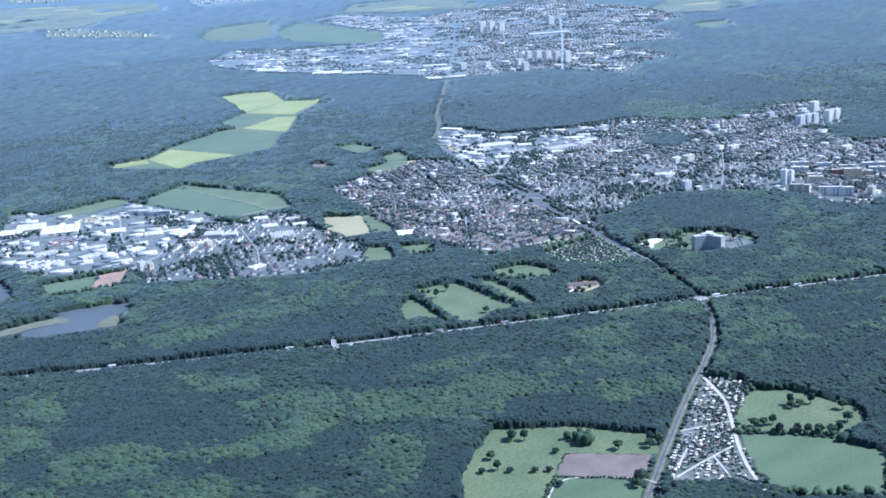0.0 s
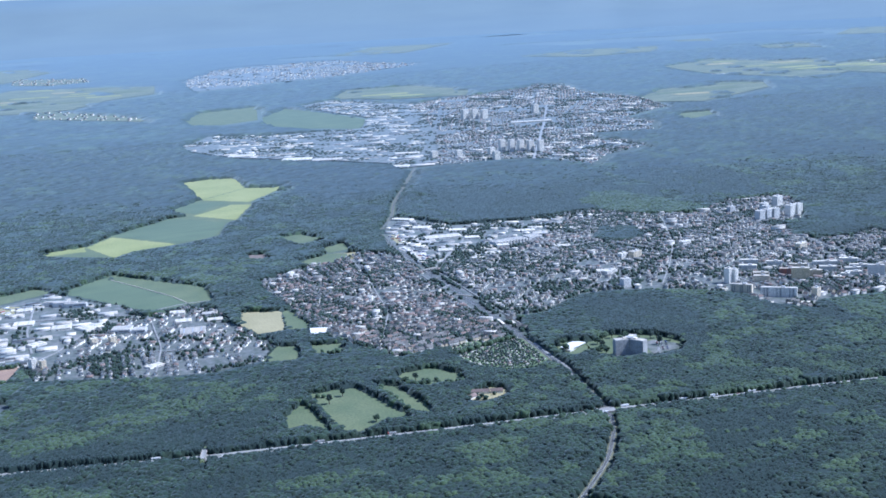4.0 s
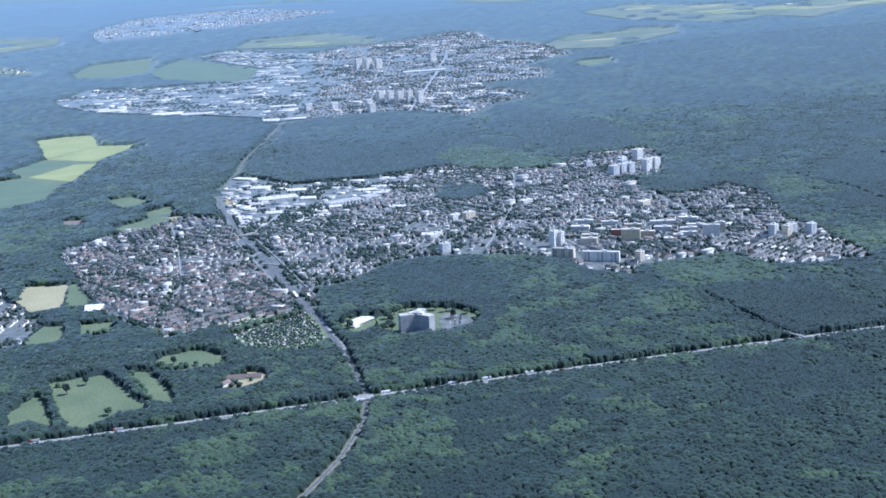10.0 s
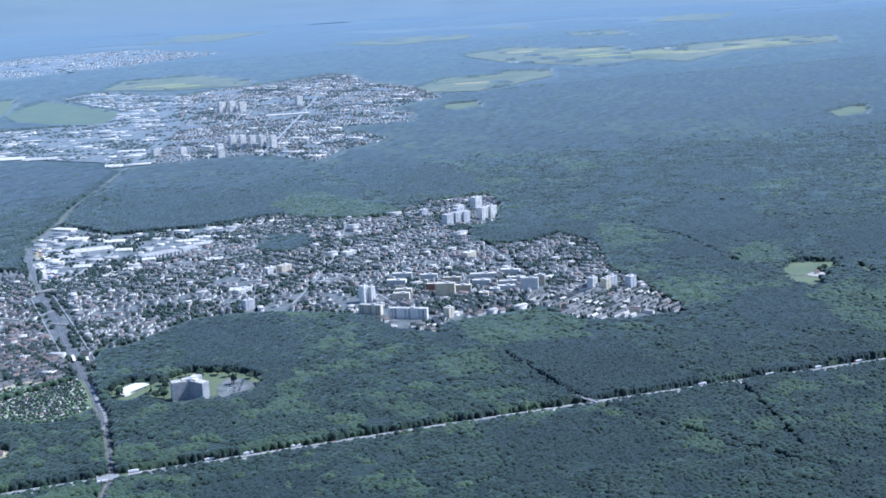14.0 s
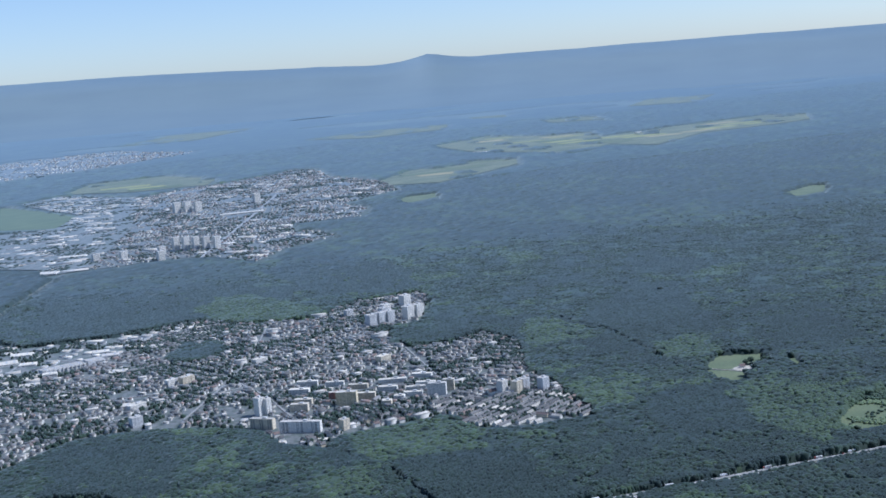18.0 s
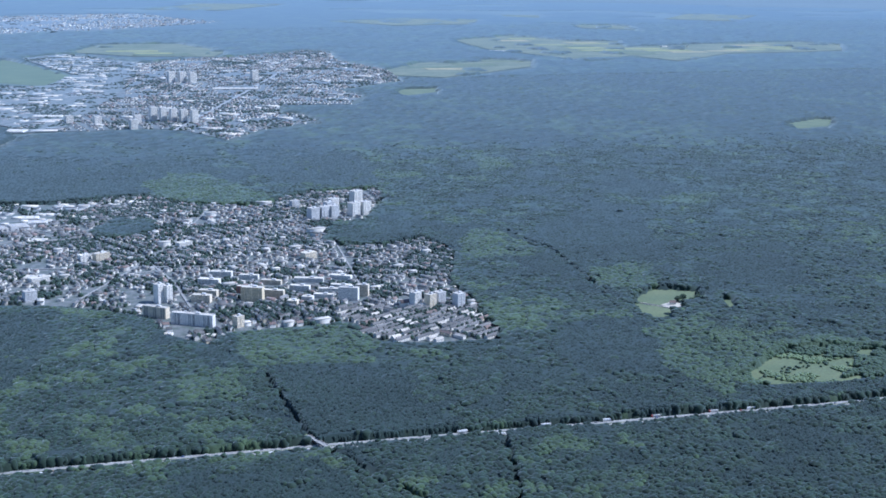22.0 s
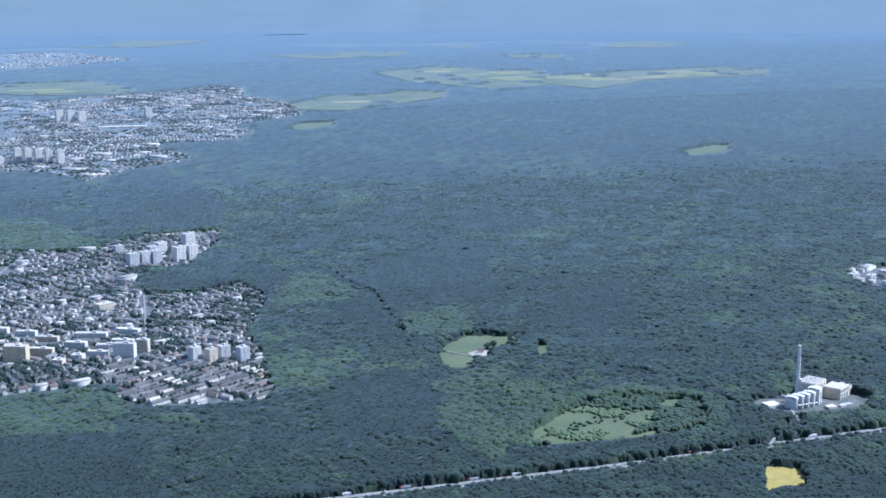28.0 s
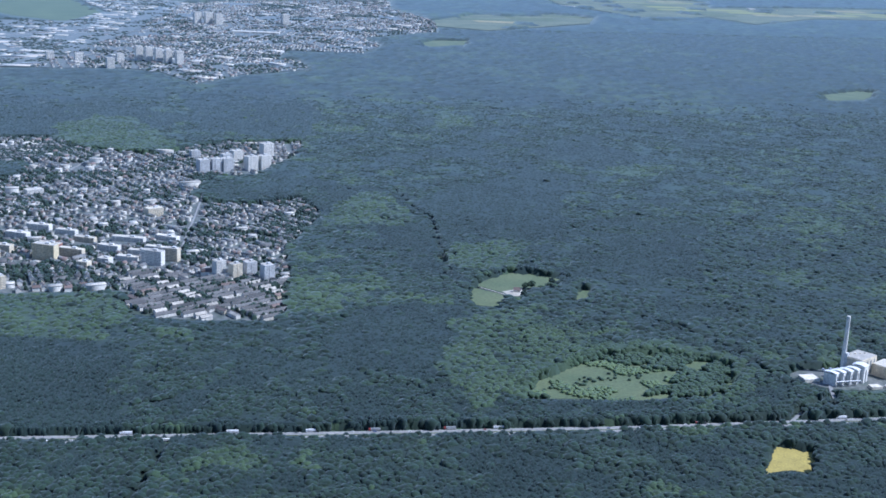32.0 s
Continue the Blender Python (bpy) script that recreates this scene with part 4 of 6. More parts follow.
def lots(outline, skip, along, across, keep, seed, turns, bearing=None, pockets=0.0, pocket=9):
    """House plots in rows along streets, district by district: x, y, bearing."""
    rng = np.random.RandomState(seed)
    o = np.array(outline)
    lo, hi = o.min(0), o.max(0)
    seeds = lo + rng.rand(turns, 2) * (hi - lo)
    angles = rng.rand(turns) * math.pi if bearing is None else radians(bearing) + rng.normal(0, 0.08, turns)
    out = []
    for k in range(turns):
        c, s = math.cos(angles[k]), math.sin(angles[k])
        reach = np.hypot(*(hi - lo))
        gx, gy = np.meshgrid(np.arange(-reach, reach, along), np.arange(-reach, reach, across))
        row = (np.arange(gx.shape[0]) % 2)[:, None]
        gy = gy + np.where(row, -0.16, 0.16) * across
        gap = (np.floor(gx / (along * 7)) != np.floor((gx - along) / (along * 7)))
        q = np.stack([gx.ravel(), gy.ravel()], 1)[~gap.ravel()]
        q = q + rng.normal(0, 0.09 if bearing is None else 0.26, q.shape) * along
        p = np.stack([q[:, 0] * c - q[:, 1] * s, q[:, 0] * s + q[:, 1] * c], 1) + seeds[k]
        p = p[(p[:, 0] > lo[0]) & (p[:, 0] < hi[0]) & (p[:, 1] > lo[1]) & (p[:, 1] < hi[1])]
        own = np.argmin(((p[:, None] - seeds[None]) ** 2).sum(2), 1) == k
        p = p[own]
        p = p[inside(p, outline) & (rng.rand(len(p)) < keep)]
        for z in skip:
            p = p[~inside(p, z)]
        out += [(x, y, angles[k]) for x, y in p]
    out = np.array(out)
    ok = ~near_line(out[:, :2], RAIL, 2.0)
    ok &= smooth_noise(out[:, :2], pocket, seed + 40) + 0.3 * (rng.rand(len(out)) - 0.5) > pockets
    for o2, w, _, _ in ROADS:
        ok &= ~near_line(out[:, :2], o2, w / 2 + 0.75)
    return out[ok]


def house_mass(places, size, label, seed, reds=0.3, wall="plaster", flat=0.1):
    """Houses past counting, joined: walls in one mesh, roofs by colour in others."""
    rng = np.random.RandomState(seed)
    walls, roofs = ([], [], []), {"red_roof": ([], [], []), "grey_roof": ([], [], []), "flat_roof": ([], [], [])}
    nv = 0
    counts = {k: 0 for k in roofs}
    for x, y, a in places:
        a = a + (math.pi / 2 if rng.rand() < 0.3 else 0) + rng.normal(0, 0.05)
        w, d = size * (1.0 + 0.75 * rng.rand() ** 2), size * (0.75 + 0.25 * rng.rand())
        big = rng.rand()
        hgt = size * (0.4 + 0.25 * rng.rand()) * (1.5 if big < 0.06 else 1)
        if big < 0.06:
            w *= 1.8
        pick = rng.rand()
        kind = "flat_roof" if pick < flat else "red_roof" if pick < flat + reds else "grey_roof"
        wv, wf, rv, rf = gabled(w, d, hgt, 0.03 if kind == "flat_roof" else size * (0.3 + 0.15 * rng.rand()))
        c, s = math.cos(a), math.sin(a)
        for (vs, fs, dst, base) in ((wv, wf, walls, nv), (rv, rf, roofs[kind], counts[kind])):
            dst[0].extend([(x + p * c - q * s, y + p * s + q * c, r) for p, q, r in vs])
            for f in fs:
                dst[1].extend([i + base for i in f])
                dst[2].append(len(f))
        nv += len(wv)
        counts[kind] += len(rv)
    top = tagged(new("houses", big_mesh("houses", *walls, M[wall])), label, "houses", kind="stuff")
    for k, v in roofs.items():
        if v[0]:
            tagged(part("roofs", big_mesh("roofs", *v, M[k]), M[k], top), kind="stuff")


def hall_mass(places, label, seed, lo=2.0, hi=6.0, tall=0.8, shares=(0.36, 0.36, 0.1, 0.18)):
    """Flat-roofed works halls past counting."""
    rng = np.random.RandomState(seed)
    walls, roofs = ([], [], []), {"bright_roof": ([], [], []), "flat_roof": ([], [], []), "sand": ([], [], []), "grey_roof": ([], [], [])}
    nv = 0
    counts = {k: 0 for k in roofs}
    for x, y, a in places:
        w, d, h = lo + (hi - lo) * rng.rand() ** 2, lo * 0.9 + (hi - lo) * 0.5 * rng.rand(), tall * (0.6 + 0.7 * rng.rand())
        k = ("bright_roof", "flat_roof", "sand", "grey_roof")[rng.choice(4, p=shares)]
        c, s = math.cos(a), math.sin(a)
        wv = [(p * w / 2, q * d / 2, z) for z in (0, h) for p, q in ((-1, -1), (1, -1), (1, 1), (-1, 1))]
        wf = [(0, 1, 5, 4), (1, 2, 6, 5), (2, 3, 7, 6), (3, 0, 4, 7)]
        rv = [(p * (w / 2 - 0.06), q * (d / 2 - 0.06), z) for z in (h - 0.3, h + 0.05) for p, q in ((-1, -1), (1, -1), (1, 1), (-1, 1))]
        rf = wf + [(4, 5, 6, 7)]
        for (vs, fs, dst, base) in ((wv, wf, walls, nv), (rv, rf, roofs[k], counts[k])):
            dst[0].extend([(x + p * c - q * s, y + p * s + q * c, r) for p, q, r in vs])
            for f in fs:
                dst[1].extend([i + base for i in f])
                dst[2].append(len(f))
        nv += 8
        counts[k] += 8
    top = tagged(new("works_halls", big_mesh("works_halls", *walls, M["grey_wall"])), label, "halls", kind="stuff")
    for k, v in roofs.items():
        if v[0]:
            tagged(part("roofs", big_mesh("roofs", *v, M[k]), M[k], top), kind="stuff")


# places kept free for the tall blocks and halls that stand on their own
BLOCKS = [
    # x, y, width, depth, height, bearing, wall, floors, label
    (353.6, 325.0, 3.4, 2.2, 3.7, 14, "white_wall", 12, "white high-rise block of flats at the wood's edge"),
    (346.4, 308.6, 3.0, 2.2, 3.7, 14, "white_wall", 12, "white high-rise block of flats at the wood's edge"),
    (342.8, 308.4, 3.2, 2.2, 3.7, 14, "white_wall", 12, "white high-rise block of flats at the wood's edge"),
    (336.6, 309.4, 2.7, 2.2, 3.3, 8, "grey_wall", 11, "grey high-rise block of flats at the wood's edge"),
    (333.6, 309.6, 2.7, 2.2, 3.3, 8, "grey_wall", 11, "grey high-rise block of flats at the wood's edge"),
    (330.4, 309.6, 2.9, 2.2, 3.2, 8, "grey_wall", 10, "grey high-rise block of flats at the wood's edge"),
    (338.4, 315.0, 2.6, 2.0, 3.3, 8, "grey_wall", 11, "grey high-rise block of flats behind the others"),
    (343.4, 321.0, 3.0, 2.0, 2.9, 16, "white_wall", 9, "white block of flats behind the high-rises"),
    (334.0, 327.0, 2.6, 1.6, 2.2, 6, "grey_wall", 8, "pale block of flats behind the high-rises"),
    (301.6, 216.9, 2.0, 1.7, 3.2, 12, "white_wall", 11, "white point block among terraces"),
    (304.0, 214.9, 2.0, 1.7, 2.9, 12, "cream_wall", 10, "pale point block among terraces"),
    (307.4, 216.4, 2.1, 1.7, 2.6, 6, "grey_wall", 9, "grey point block among terraces"),
    (309.0, 211.8, 2.1, 1.8, 3.1, 6, "grey_wall", 11, "grey point block among terraces"),
    (293.0, 229.2, 4.2, 1.6, 2.7, -44, "white_wall", 9, "long white block of flats in the housing estate"),
    (297.2, 230.4, 2.6, 1.5, 2.5, -44, "cream_wall", 8, "cream block of flats in the housing estate"),
    (275.4, 238.8, 4.6, 1.8, 3.0, -44, "yellow_wall", 9, "yellow block of flats in the housing estate"),
    (280.4, 239.4, 5.0, 1.3, 1.6, -44, "cream_wall", 5, "cream block of flats in the housing estate"),
    (277.6, 245.2, 4.8, 1.4, 1.5, -44, "brick", 5, "red brick slab in the housing estate"),
    (258.4, 247.6, 1.7, 1.6, 4.0, 16, "white_wall", 13, "slender white high-rise in the housing estate"),
    (260.0, 247.0, 1.5, 1.5, 3.6, 16, "white_wall", 12, "slender white high-rise in the housing estate"),
    (257.2, 228.4, 8.8, 1.4, 2.3, -50, "white_wall", 7, "long pale slab block at the wood's edge"),
    (253.4, 237.4, 5.4, 1.4, 2.2, -58, "cream_wall", 7, "cream slab block at the wood's edge"),
    (264.0, 222.6, 1.8, 1.6, 2.2, 12, "cream_wall", 7, "cream point block at the wood's edge"),
    (293.6, 247.3, 6.6, 1.7, 0.9, -37, "white_wall", 3, "long low white school building"),
    (288.0, 241.2, 4.4, 1.5, 1.2, -44, "white_wall", 4, "long low white block in the estate"),
    (296.4, 238.0, 4.6, 1.4, 1.0, -44, "white_wall", 3, "long low white block in the estate"),
    (292.7, 236.8, 4.4, 1.4, 0.9, -36, "white_wall", 3, "long low white block in the estate"),
    (289.2, 233.2, 4.2, 1.3, 0.9, -44, "white_wall", 3, "long low white block in the estate"),
    (301.0, 245.8, 5.0, 1.5, 0.9, -50, "white_wall", 3, "long low white block in the estate"),
    (285.4, 249.4, 4.6, 1.3, 1.0, -44, "cream_wall", 3, "long low pale block in the estate"),
    (274.0, 256.7, 4.8, 1.7, 1.2, -46, "white_wall", 4, "long low white block in the estate"),
    (279.3, 261.8, 5.0, 1.6, 1.2, -40, "white_wall", 4, "long low white block in the estate"),
    (269.2, 247.0, 4.0, 1.6, 1.4, -44, "cream_wall", 4, "low cream block in the estate"),
    (266.0, 243.4, 4.0, 1.6, 1.6, -44, "cream_wall", 5, "low cream block in the estate"),
    (284.8, 232.2, 2.4, 1.8, 1.2, -44, "white_wall", 4, "low white block in the estate"),
    (280.6, 231.0, 2.2, 1.8, 1.2, -44, "cream_wall", 4, "low cream block in the estate"),
    (304.6, 266.8, 3.6, 2.0, 1.8, 12, "cream_wall", 6, "broad cream block behind the estate"),
    (262.1, 290.1, 3.6, 1.8, 2.0, 12, "cream_wall", 7, "cream block of flats in the town"),
    (258.6, 291.6, 2.8, 1.6, 1.7, 12, "white_wall", 6, "white block of flats in the town"),
    (236.4, 262.6, 2.6, 1.6, 2.2, 6, "grey_wall", 7, "grey block of flats at the wood's edge"),
    (243.4, 278.2, 4.4, 2.0, 1.0, 12, "white_wall", 3, "low white hall-like block in the town"),
    (285.3, 295.1, 4.0, 1.8, 1.2, 12, "white_wall", 4, "low white block in the town"),
    (283.5, 256.4, 4.4, 1.4, 1.0, -42, "white_wall", 3, "low white block in the estate"),
    (89.0, 285.6, 1.5, 1.5, 2.6, 16, "white_wall", 9, "white high-rise at the western town's edge"),
    (90.8, 284.4, 1.2, 1.3, 2.2, 16, "cream_wall", 8, "cream high-rise at the western town's edge"),
    (106.0, 298.0, 1.6, 1.4, 1.8, 12, "cream_wall", 6, "cream block of flats in the western town"),
    (110.0, 296.4, 1.6, 1.4, 1.8, 12, "cream_wall", 6, "cream block of flats in the western town"),
    (464.1, 187.1, 2.6, 1.6, 1.2, 0, "white_wall", 4, "white building in a clearing of the wood"),
    (465.0, 182.8, 2.2, 1.6, 1.5, 0, "white_wall", 5, "white building in a clearing of the wood"),
    (473.9, 184.8, 2.8, 1.8, 1.2, 0, "white_wall", 4, "white building in a clearing of the wood"),
    (470.5, 180.2, 2.6, 1.6, 1.4, 0, "white_wall", 5, "white building in a clearing of the wood"),
    (381.4, 541.0, 2.8, 2.4, 6.2, 0, "white_wall", 16, "pale high-rise of the southern town"),
    (384.4, 537.0, 2.8, 2.4, 6.2, 0, "white_wall", 16, "pale high-rise of the southern town"),
    (387.4, 533.0, 2.8, 2.4, 6.0, 0, "white_wall", 16, "pale high-rise of the southern town"),
    (390.4, 529.0, 2.8, 2.4, 5.8, 0, "white_wall", 16, "pale high-rise of the southern town"),
    (394.0, 525.4, 2.8, 2.4, 5.8, 0, "white_wall", 16, "pale high-rise of the southern town"),
    (363.0, 518.0, 3.0, 2.4, 4.0, 0, "white_wall", 12, "pale high-rise of the southern town"),
    (372.0, 536.0, 3.0, 2.4, 3.6, 0, "white_wall", 11, "pale high-rise of the southern town"),
    (356.0, 541.0, 3.0, 2.4, 3.4, 0, "white_wall", 11, "pale high-rise of the southern town"),
    (346.0, 548.0, 3.2, 2.4, 3.4, 0, "white_wall", 11, "pale high-rise of the southern town"),
    (463.8, 709.0, 4.0, 3.0, 6.5, 0, "white_wall", 16, "distant high-rise of the southern town"),
    (469.3, 706.1, 4.0, 3.0, 6.5, 0, "white_wall", 16, "distant high-rise of the southern town"),
    (474.0, 702.0, 4.0, 3.0, 6.0, 0, "white_wall", 15, "distant high-rise of the southern town"),
    (514.7, 703.4, 4.0, 3.0, 6.0, 0, "white_wall", 15, "distant high-rise of the southern town"),
]

def keep_free(x, y, reach):
    return [(x - reach, y - reach), (x + reach, y - reach), (x + reach, y + reach), (x - reach, y + reach)]


HALLS = [
    # x, y, width, depth, height, bearing, roof, label
    (86.2, 343.6, 8.6, 6.4, 1.0, -20, "bright_roof", "large white-roofed warehouse of the western works"),
    (80.6, 352.6, 6.6, 5.0, 0.9, -20, "bright_roof", "large white-roofed warehouse of the western works"),
    (74.6, 350.0, 5.0, 4.0, 0.8, -20, "bright_roof", "white-roofed hall of the western works"),
    (109.6, 347.0, 6.4, 1.3, 1.3, -30, "flat_roof", "long grey works building with several wings"),
    (111.6, 344.4, 6.4, 1.3, 1.3, -30, "flat_roof", "long grey works building with several wings"),
    (113.6, 341.8, 6.0, 1.3, 1.2, -30, "flat_roof", "long grey works building with several wings"),
    (87.2, 317.3, 5.6, 1.6, 0.7, -10, "flat_roof", "long grey hall of the western works"),
    (75.9, 320.5, 5.4, 1.8, 0.7, 10, "flat_roof", "long grey hall of the western works"),
    (84.0, 309.1, 4.8, 2.0, 0.7, 10, "flat_roof", "grey hall beside a storage yard"),
    (97.4, 331.0, 4.4, 3.0, 0.8, -20, "bright_roof", "white-roofed hall of the western works"),
    (109.8, 315.4, 4.6, 3.4, 0.9, 20, "bright_roof", "white curved hall beside the road"),
    (104.2, 320.4, 4.2, 2.6, 0.8, -20, "bright_roof", "white-roofed hall beside the road"),
    (115.4, 306.6, 4.8, 4.2, 1.0, -30, "flat_roof", "broad grey-roofed factory of the western town"),
    (118.6, 303.0, 3.4, 3.0, 1.0, -30, "flat_roof", "grey-roofed wing of the factory"),
    (128.9, 294.0, 5.4, 4.6, 0.9, -20, "flat_roof", "broad grey-roofed market hall"),
    (132.6, 315.6, 3.4, 2.4, 0.8, -20, "bright_roof", "white-roofed hall at the fields' edge"),
    (137.6, 302.0, 3.4, 2.0, 0.7, -20, "bright_roof", "white-roofed hall of the western town"),
    (130.7, 305.8, 3.6, 2.2, 0.8, -20, "bright_roof", "white-roofed hall of the western town"),
    (138.6, 309.0, 3.0, 1.8, 0.8, -20, "flat_roof", "grey hall at the fields' edge"),
    (111.5, 270.5, 3.6, 1.6, 0.6, 20, "bright_roof", "white-roofed school at the wood's edge"),
    (94.9, 307.5, 3.6, 1.8, 0.8, 20, "bright_roof", "white-roofed hall of the western works"),
    (101.3, 346.8, 3.4, 2.4, 0.8, -20, "bright_roof", "white-roofed hall of the western works"),
    (244.9, 398.4, 7.0, 2.2, 0.8, -60, "bright_roof", "long white-roofed hall beside the railway"),
    (238.0, 359.0, 10.6, 3.4, 0.8, -17, "bright_roof", "long white-roofed warehouse beside the railway"),
    (241.4, 379.0, 5.0, 3.2, 0.8, -40, "bright_roof", "white-roofed hall of the works"),
    (229.4, 366.4, 3.6, 2.4, 0.7, -40, "flat_roof", "grey hall beside the railway"),
    (228.6, 355.0, 4.0, 2.2, 0.7, -40, "flat_roof", "grey hall beside the railway"),
    (226.8, 338.6, 4.0, 2.6, 0.8, -30, "bright_roof", "white-roofed hall beside the railway"),
    (248.0, 366.0, 5.2, 2.6, 0.8, -30, "bright_roof", "white-roofed hall of the works"),
    (244.4, 351.0, 4.2, 2.4, 0.8, -30, "bright_roof", "white-roofed hall of the works"),
    (248.2, 335.4, 11.6, 4.2, 1.1, -2, "flat_roof", "large beige factory with a row of pale piers"),
    (257.0, 335.4, 4.8, 4.4, 1.3, -2, "flat_roof", "taller pale end hall of the factory"),
    (243.6, 280.2, 4.6, 2.4, 0.9, -36, "bright_roof", "white round-ended hall in the town"),
    (250.2, 224.2, 1.4, 0.9, 0.6, -40, "bright_roof", "small white building at the wood's edge"),
    (253.2, 220.4, 1.6, 0.8, 0.6, -40, "flat_roof", "small pale building at the wood's edge"),
    (256.7, 218.9, 2.2, 1.0, 0.6, -40, "bright_roof", "small white building at the wood's edge"),
    (243.0, 331.0, 3.8, 2.6, 0.9, -24, "bright_roof", "white-roofed hall beside the factory"),
    (227.6, 320.0, 4.2, 2.4, 0.8, -20, "bright_roof", "white-roofed market hall in the town"),
    (220.4, 313.6, 3.4, 2.2, 0.7, -20, "bright_roof", "white-roofed hall beside the station road"),
    (234.9, 323.6, 4.4, 2.6, 0.9, -20, "bright_roof", "white-roofed hall in the town"),
    (264.0, 341.0, 4.2, 2.4, 0.9, -24, "flat_roof", "grey-roofed hall in the town"),
    (277.0, 341.0, 5.0, 2.2, 0.9, -24, "flat_roof", "grey-roofed hall in the town"),
    (298.6, 356.0, 5.0, 2.4, 0.8, -30, "bright_roof", "white-roofed hall at the wood's edge"),
    (294.6, 346.0, 4.0, 2.2, 0.8, -30, "bright_roof", "white-roofed hall near the wood's edge"),
    (256.4, 318.0, 4.4, 2.4, 1.0, -24, "bright_roof", "white-roofed hall in the town"),
    (264.2, 348.0, 4.0, 2.4, 0.9, -24, "bright_roof", "white-roofed hall in the town"),
    (316.4, 532.0, 10.0, 5.0, 1.0, -35, "bright_roof", "far white-roofed warehouse at the wood's edge"),
    (296.0, 600.0, 13.0, 7.0, 1.0, -30, "bright_roof", "far white-roofed warehouse of the southern works"),
    (306.0, 586.0, 13.0, 6.0, 1.0, -30, "sand", "far sandy-roofed warehouse of the southern works"),
    (282.0, 640.0, 12.0, 7.0, 1.0, -30, "bright_roof", "far white-roofed warehouse of the southern works"),
    (346.0, 575.0, 11.0, 4.0, 1.0, -30, "bright_roof", "far white-roofed warehouse of the southern works"),
    (1053.0, 1179.0, 12.0, 4.0, 1.6, -20, "bright_roof", "far white-roofed hall in the plain"),
    (1040.0, 914.0, 10.0, 4.0, 1.6, -20, "bright_roof", "far white-roofed hall in the plain"),
    (1016.0, 858.0, 12.0, 4.0, 1.6, -20, "bright_roof", "far white-roofed hall in the plain"),
    (1032.0, 964.0, 8.0, 4.0, 1.6, -20, "bright_roof", "far white-roofed hall in the plain"),
    (824.0, 868.0, 14.0, 3.0, 1.2, -60, "sand", "far sandy-roofed hall in the plain"),
    (478.0, 655.0, 22.0, 4.0, 1.6, -25, "bright_roof", "far long white-roofed building in the southern town"),
]
HALLS = [(x, y, w * 1.15, d * 1.45, h * 0.62, rot, roof, lab) if "factory" not in lab and "wings" not in lab else (x, y, w, d, h, rot, roof, lab) for x, y, w, d, h, rot, roof, lab in HALLS]
HALL_FREE = [keep_free(151, 270, 2.6)] + [keep_free(b[0], b[1], b[2] * 0.5 + 0.2) for b in HALLS]
FREE = [keep_free(b[0], b[1], b[2] * 0.5 + 0.5) for b in BLOCKS] + HALL_FREE


def block_of_flats(x, y, w, d, h, rot, wall, floors, label):
    """A flat-roofed block: body, roof slab with parapet, lift housing, a row of windows on each floor of each long side, stair strips."""
    b = thing("apartment_block", x, y, 0, rot, label, "apartment building", "tall blocks of the town")
    part("wall", box(w, d, 0, h, bevel=0.02), M[wall], b)
    part("roof", box(w - 0.12, d - 0.12, h + 0.003, h + 0.05), M["flat_roof" if h > 1.8 else "bright_roof"], b, "grey gravel roof" if h > 1.8 else "pale sheeted roof")
    for s in (-1, 1):
        part("parapet", box(w, 0.05, h, h + 0.09, cy=s * (d / 2 - 0.025)), M[wall], b)
    part("lift_housing", box(min(0.9, w * 0.3), 0.6, h + 0.05, h + 0.35, cx=w * 0.12, bevel=0.02), M["grey_wall"], b)
    step = (h - 0.1) / floors
    bays = max(2, int(w / 0.75))
    bw = w / bays
    mesh = bpy.data.meshes.new("window_band")
    bm = box(w * 0.94, 0.03, 0, step * 0.24)
    bm.to_mesh(mesh)
    bm.free()
    mesh.materials.append(M["glass"])
    if "slab" in label:
        for i, k in enumerate((-0.4, -0.31, -0.05, 0.05, 0.31, 0.4)):
            for f in range(floors):
                part("loggia", box(w * 0.055, 0.03, 0.08 + step * (f + 0.12), 0.08 + step * (f + 0.8), cx=w * k, cy=-d / 2), M["glass"], b)
    for s in (-1, 1):
        for f in range(floors):
            if "slab" in label and s < 0:
                continue
            part("window_band", mesh, None, b, at=pose(0, s * (d / 2), 0.08 + step * (f + 0.4)))
    for i in range(1, bays, 2):
        part("stair_bay", box(0.14, 0.08, 0, h + 0.06, cx=i * bw - w / 2, cy=-d / 2 - 0.03), M[wall], b)
    return b


for spec in BLOCKS:
    block_of_flats(*spec)


# the star-shaped tower in its clearing
tower = thing("office_tower", 196.6, 211.4, 0, 0, "grey concrete tower of three wings in a wooded park", "tower")
for az, length in ((-72, 3.9), (163, 4.1), (50, 3.4)):
    rot = 90 - az
    wing = part("wing", box(length, 1.7, 0, 3.5, cx=length / 2 - 0.3, bevel=0.02), M["tower_wall"], tower, at=pose(0, 0, 0, 0, 0, rot))
    part("roof", box(length - 0.15, 1.55, 3.503, 3.55, cx=length / 2 - 0.3), M["flat_roof"], wing)
    part("plant_room", box(1.0, 0.8, 3.55, 3.82, cx=length * 0.3, bevel=0.02), M["bright_roof"], wing)
    for s in (-1, 1):
        for i in range(9):
            part("window_strip", box(length / 9 * 0.13, 0.03, 0.3, 3.36, cx=0.45 + (length - 0.7) * i / 8.6, cy=s * 0.85), M["glass"], wing)
part("core", drum(1.0, 1.0, 0, 3.8, 12), M["tower_wall"], tower)

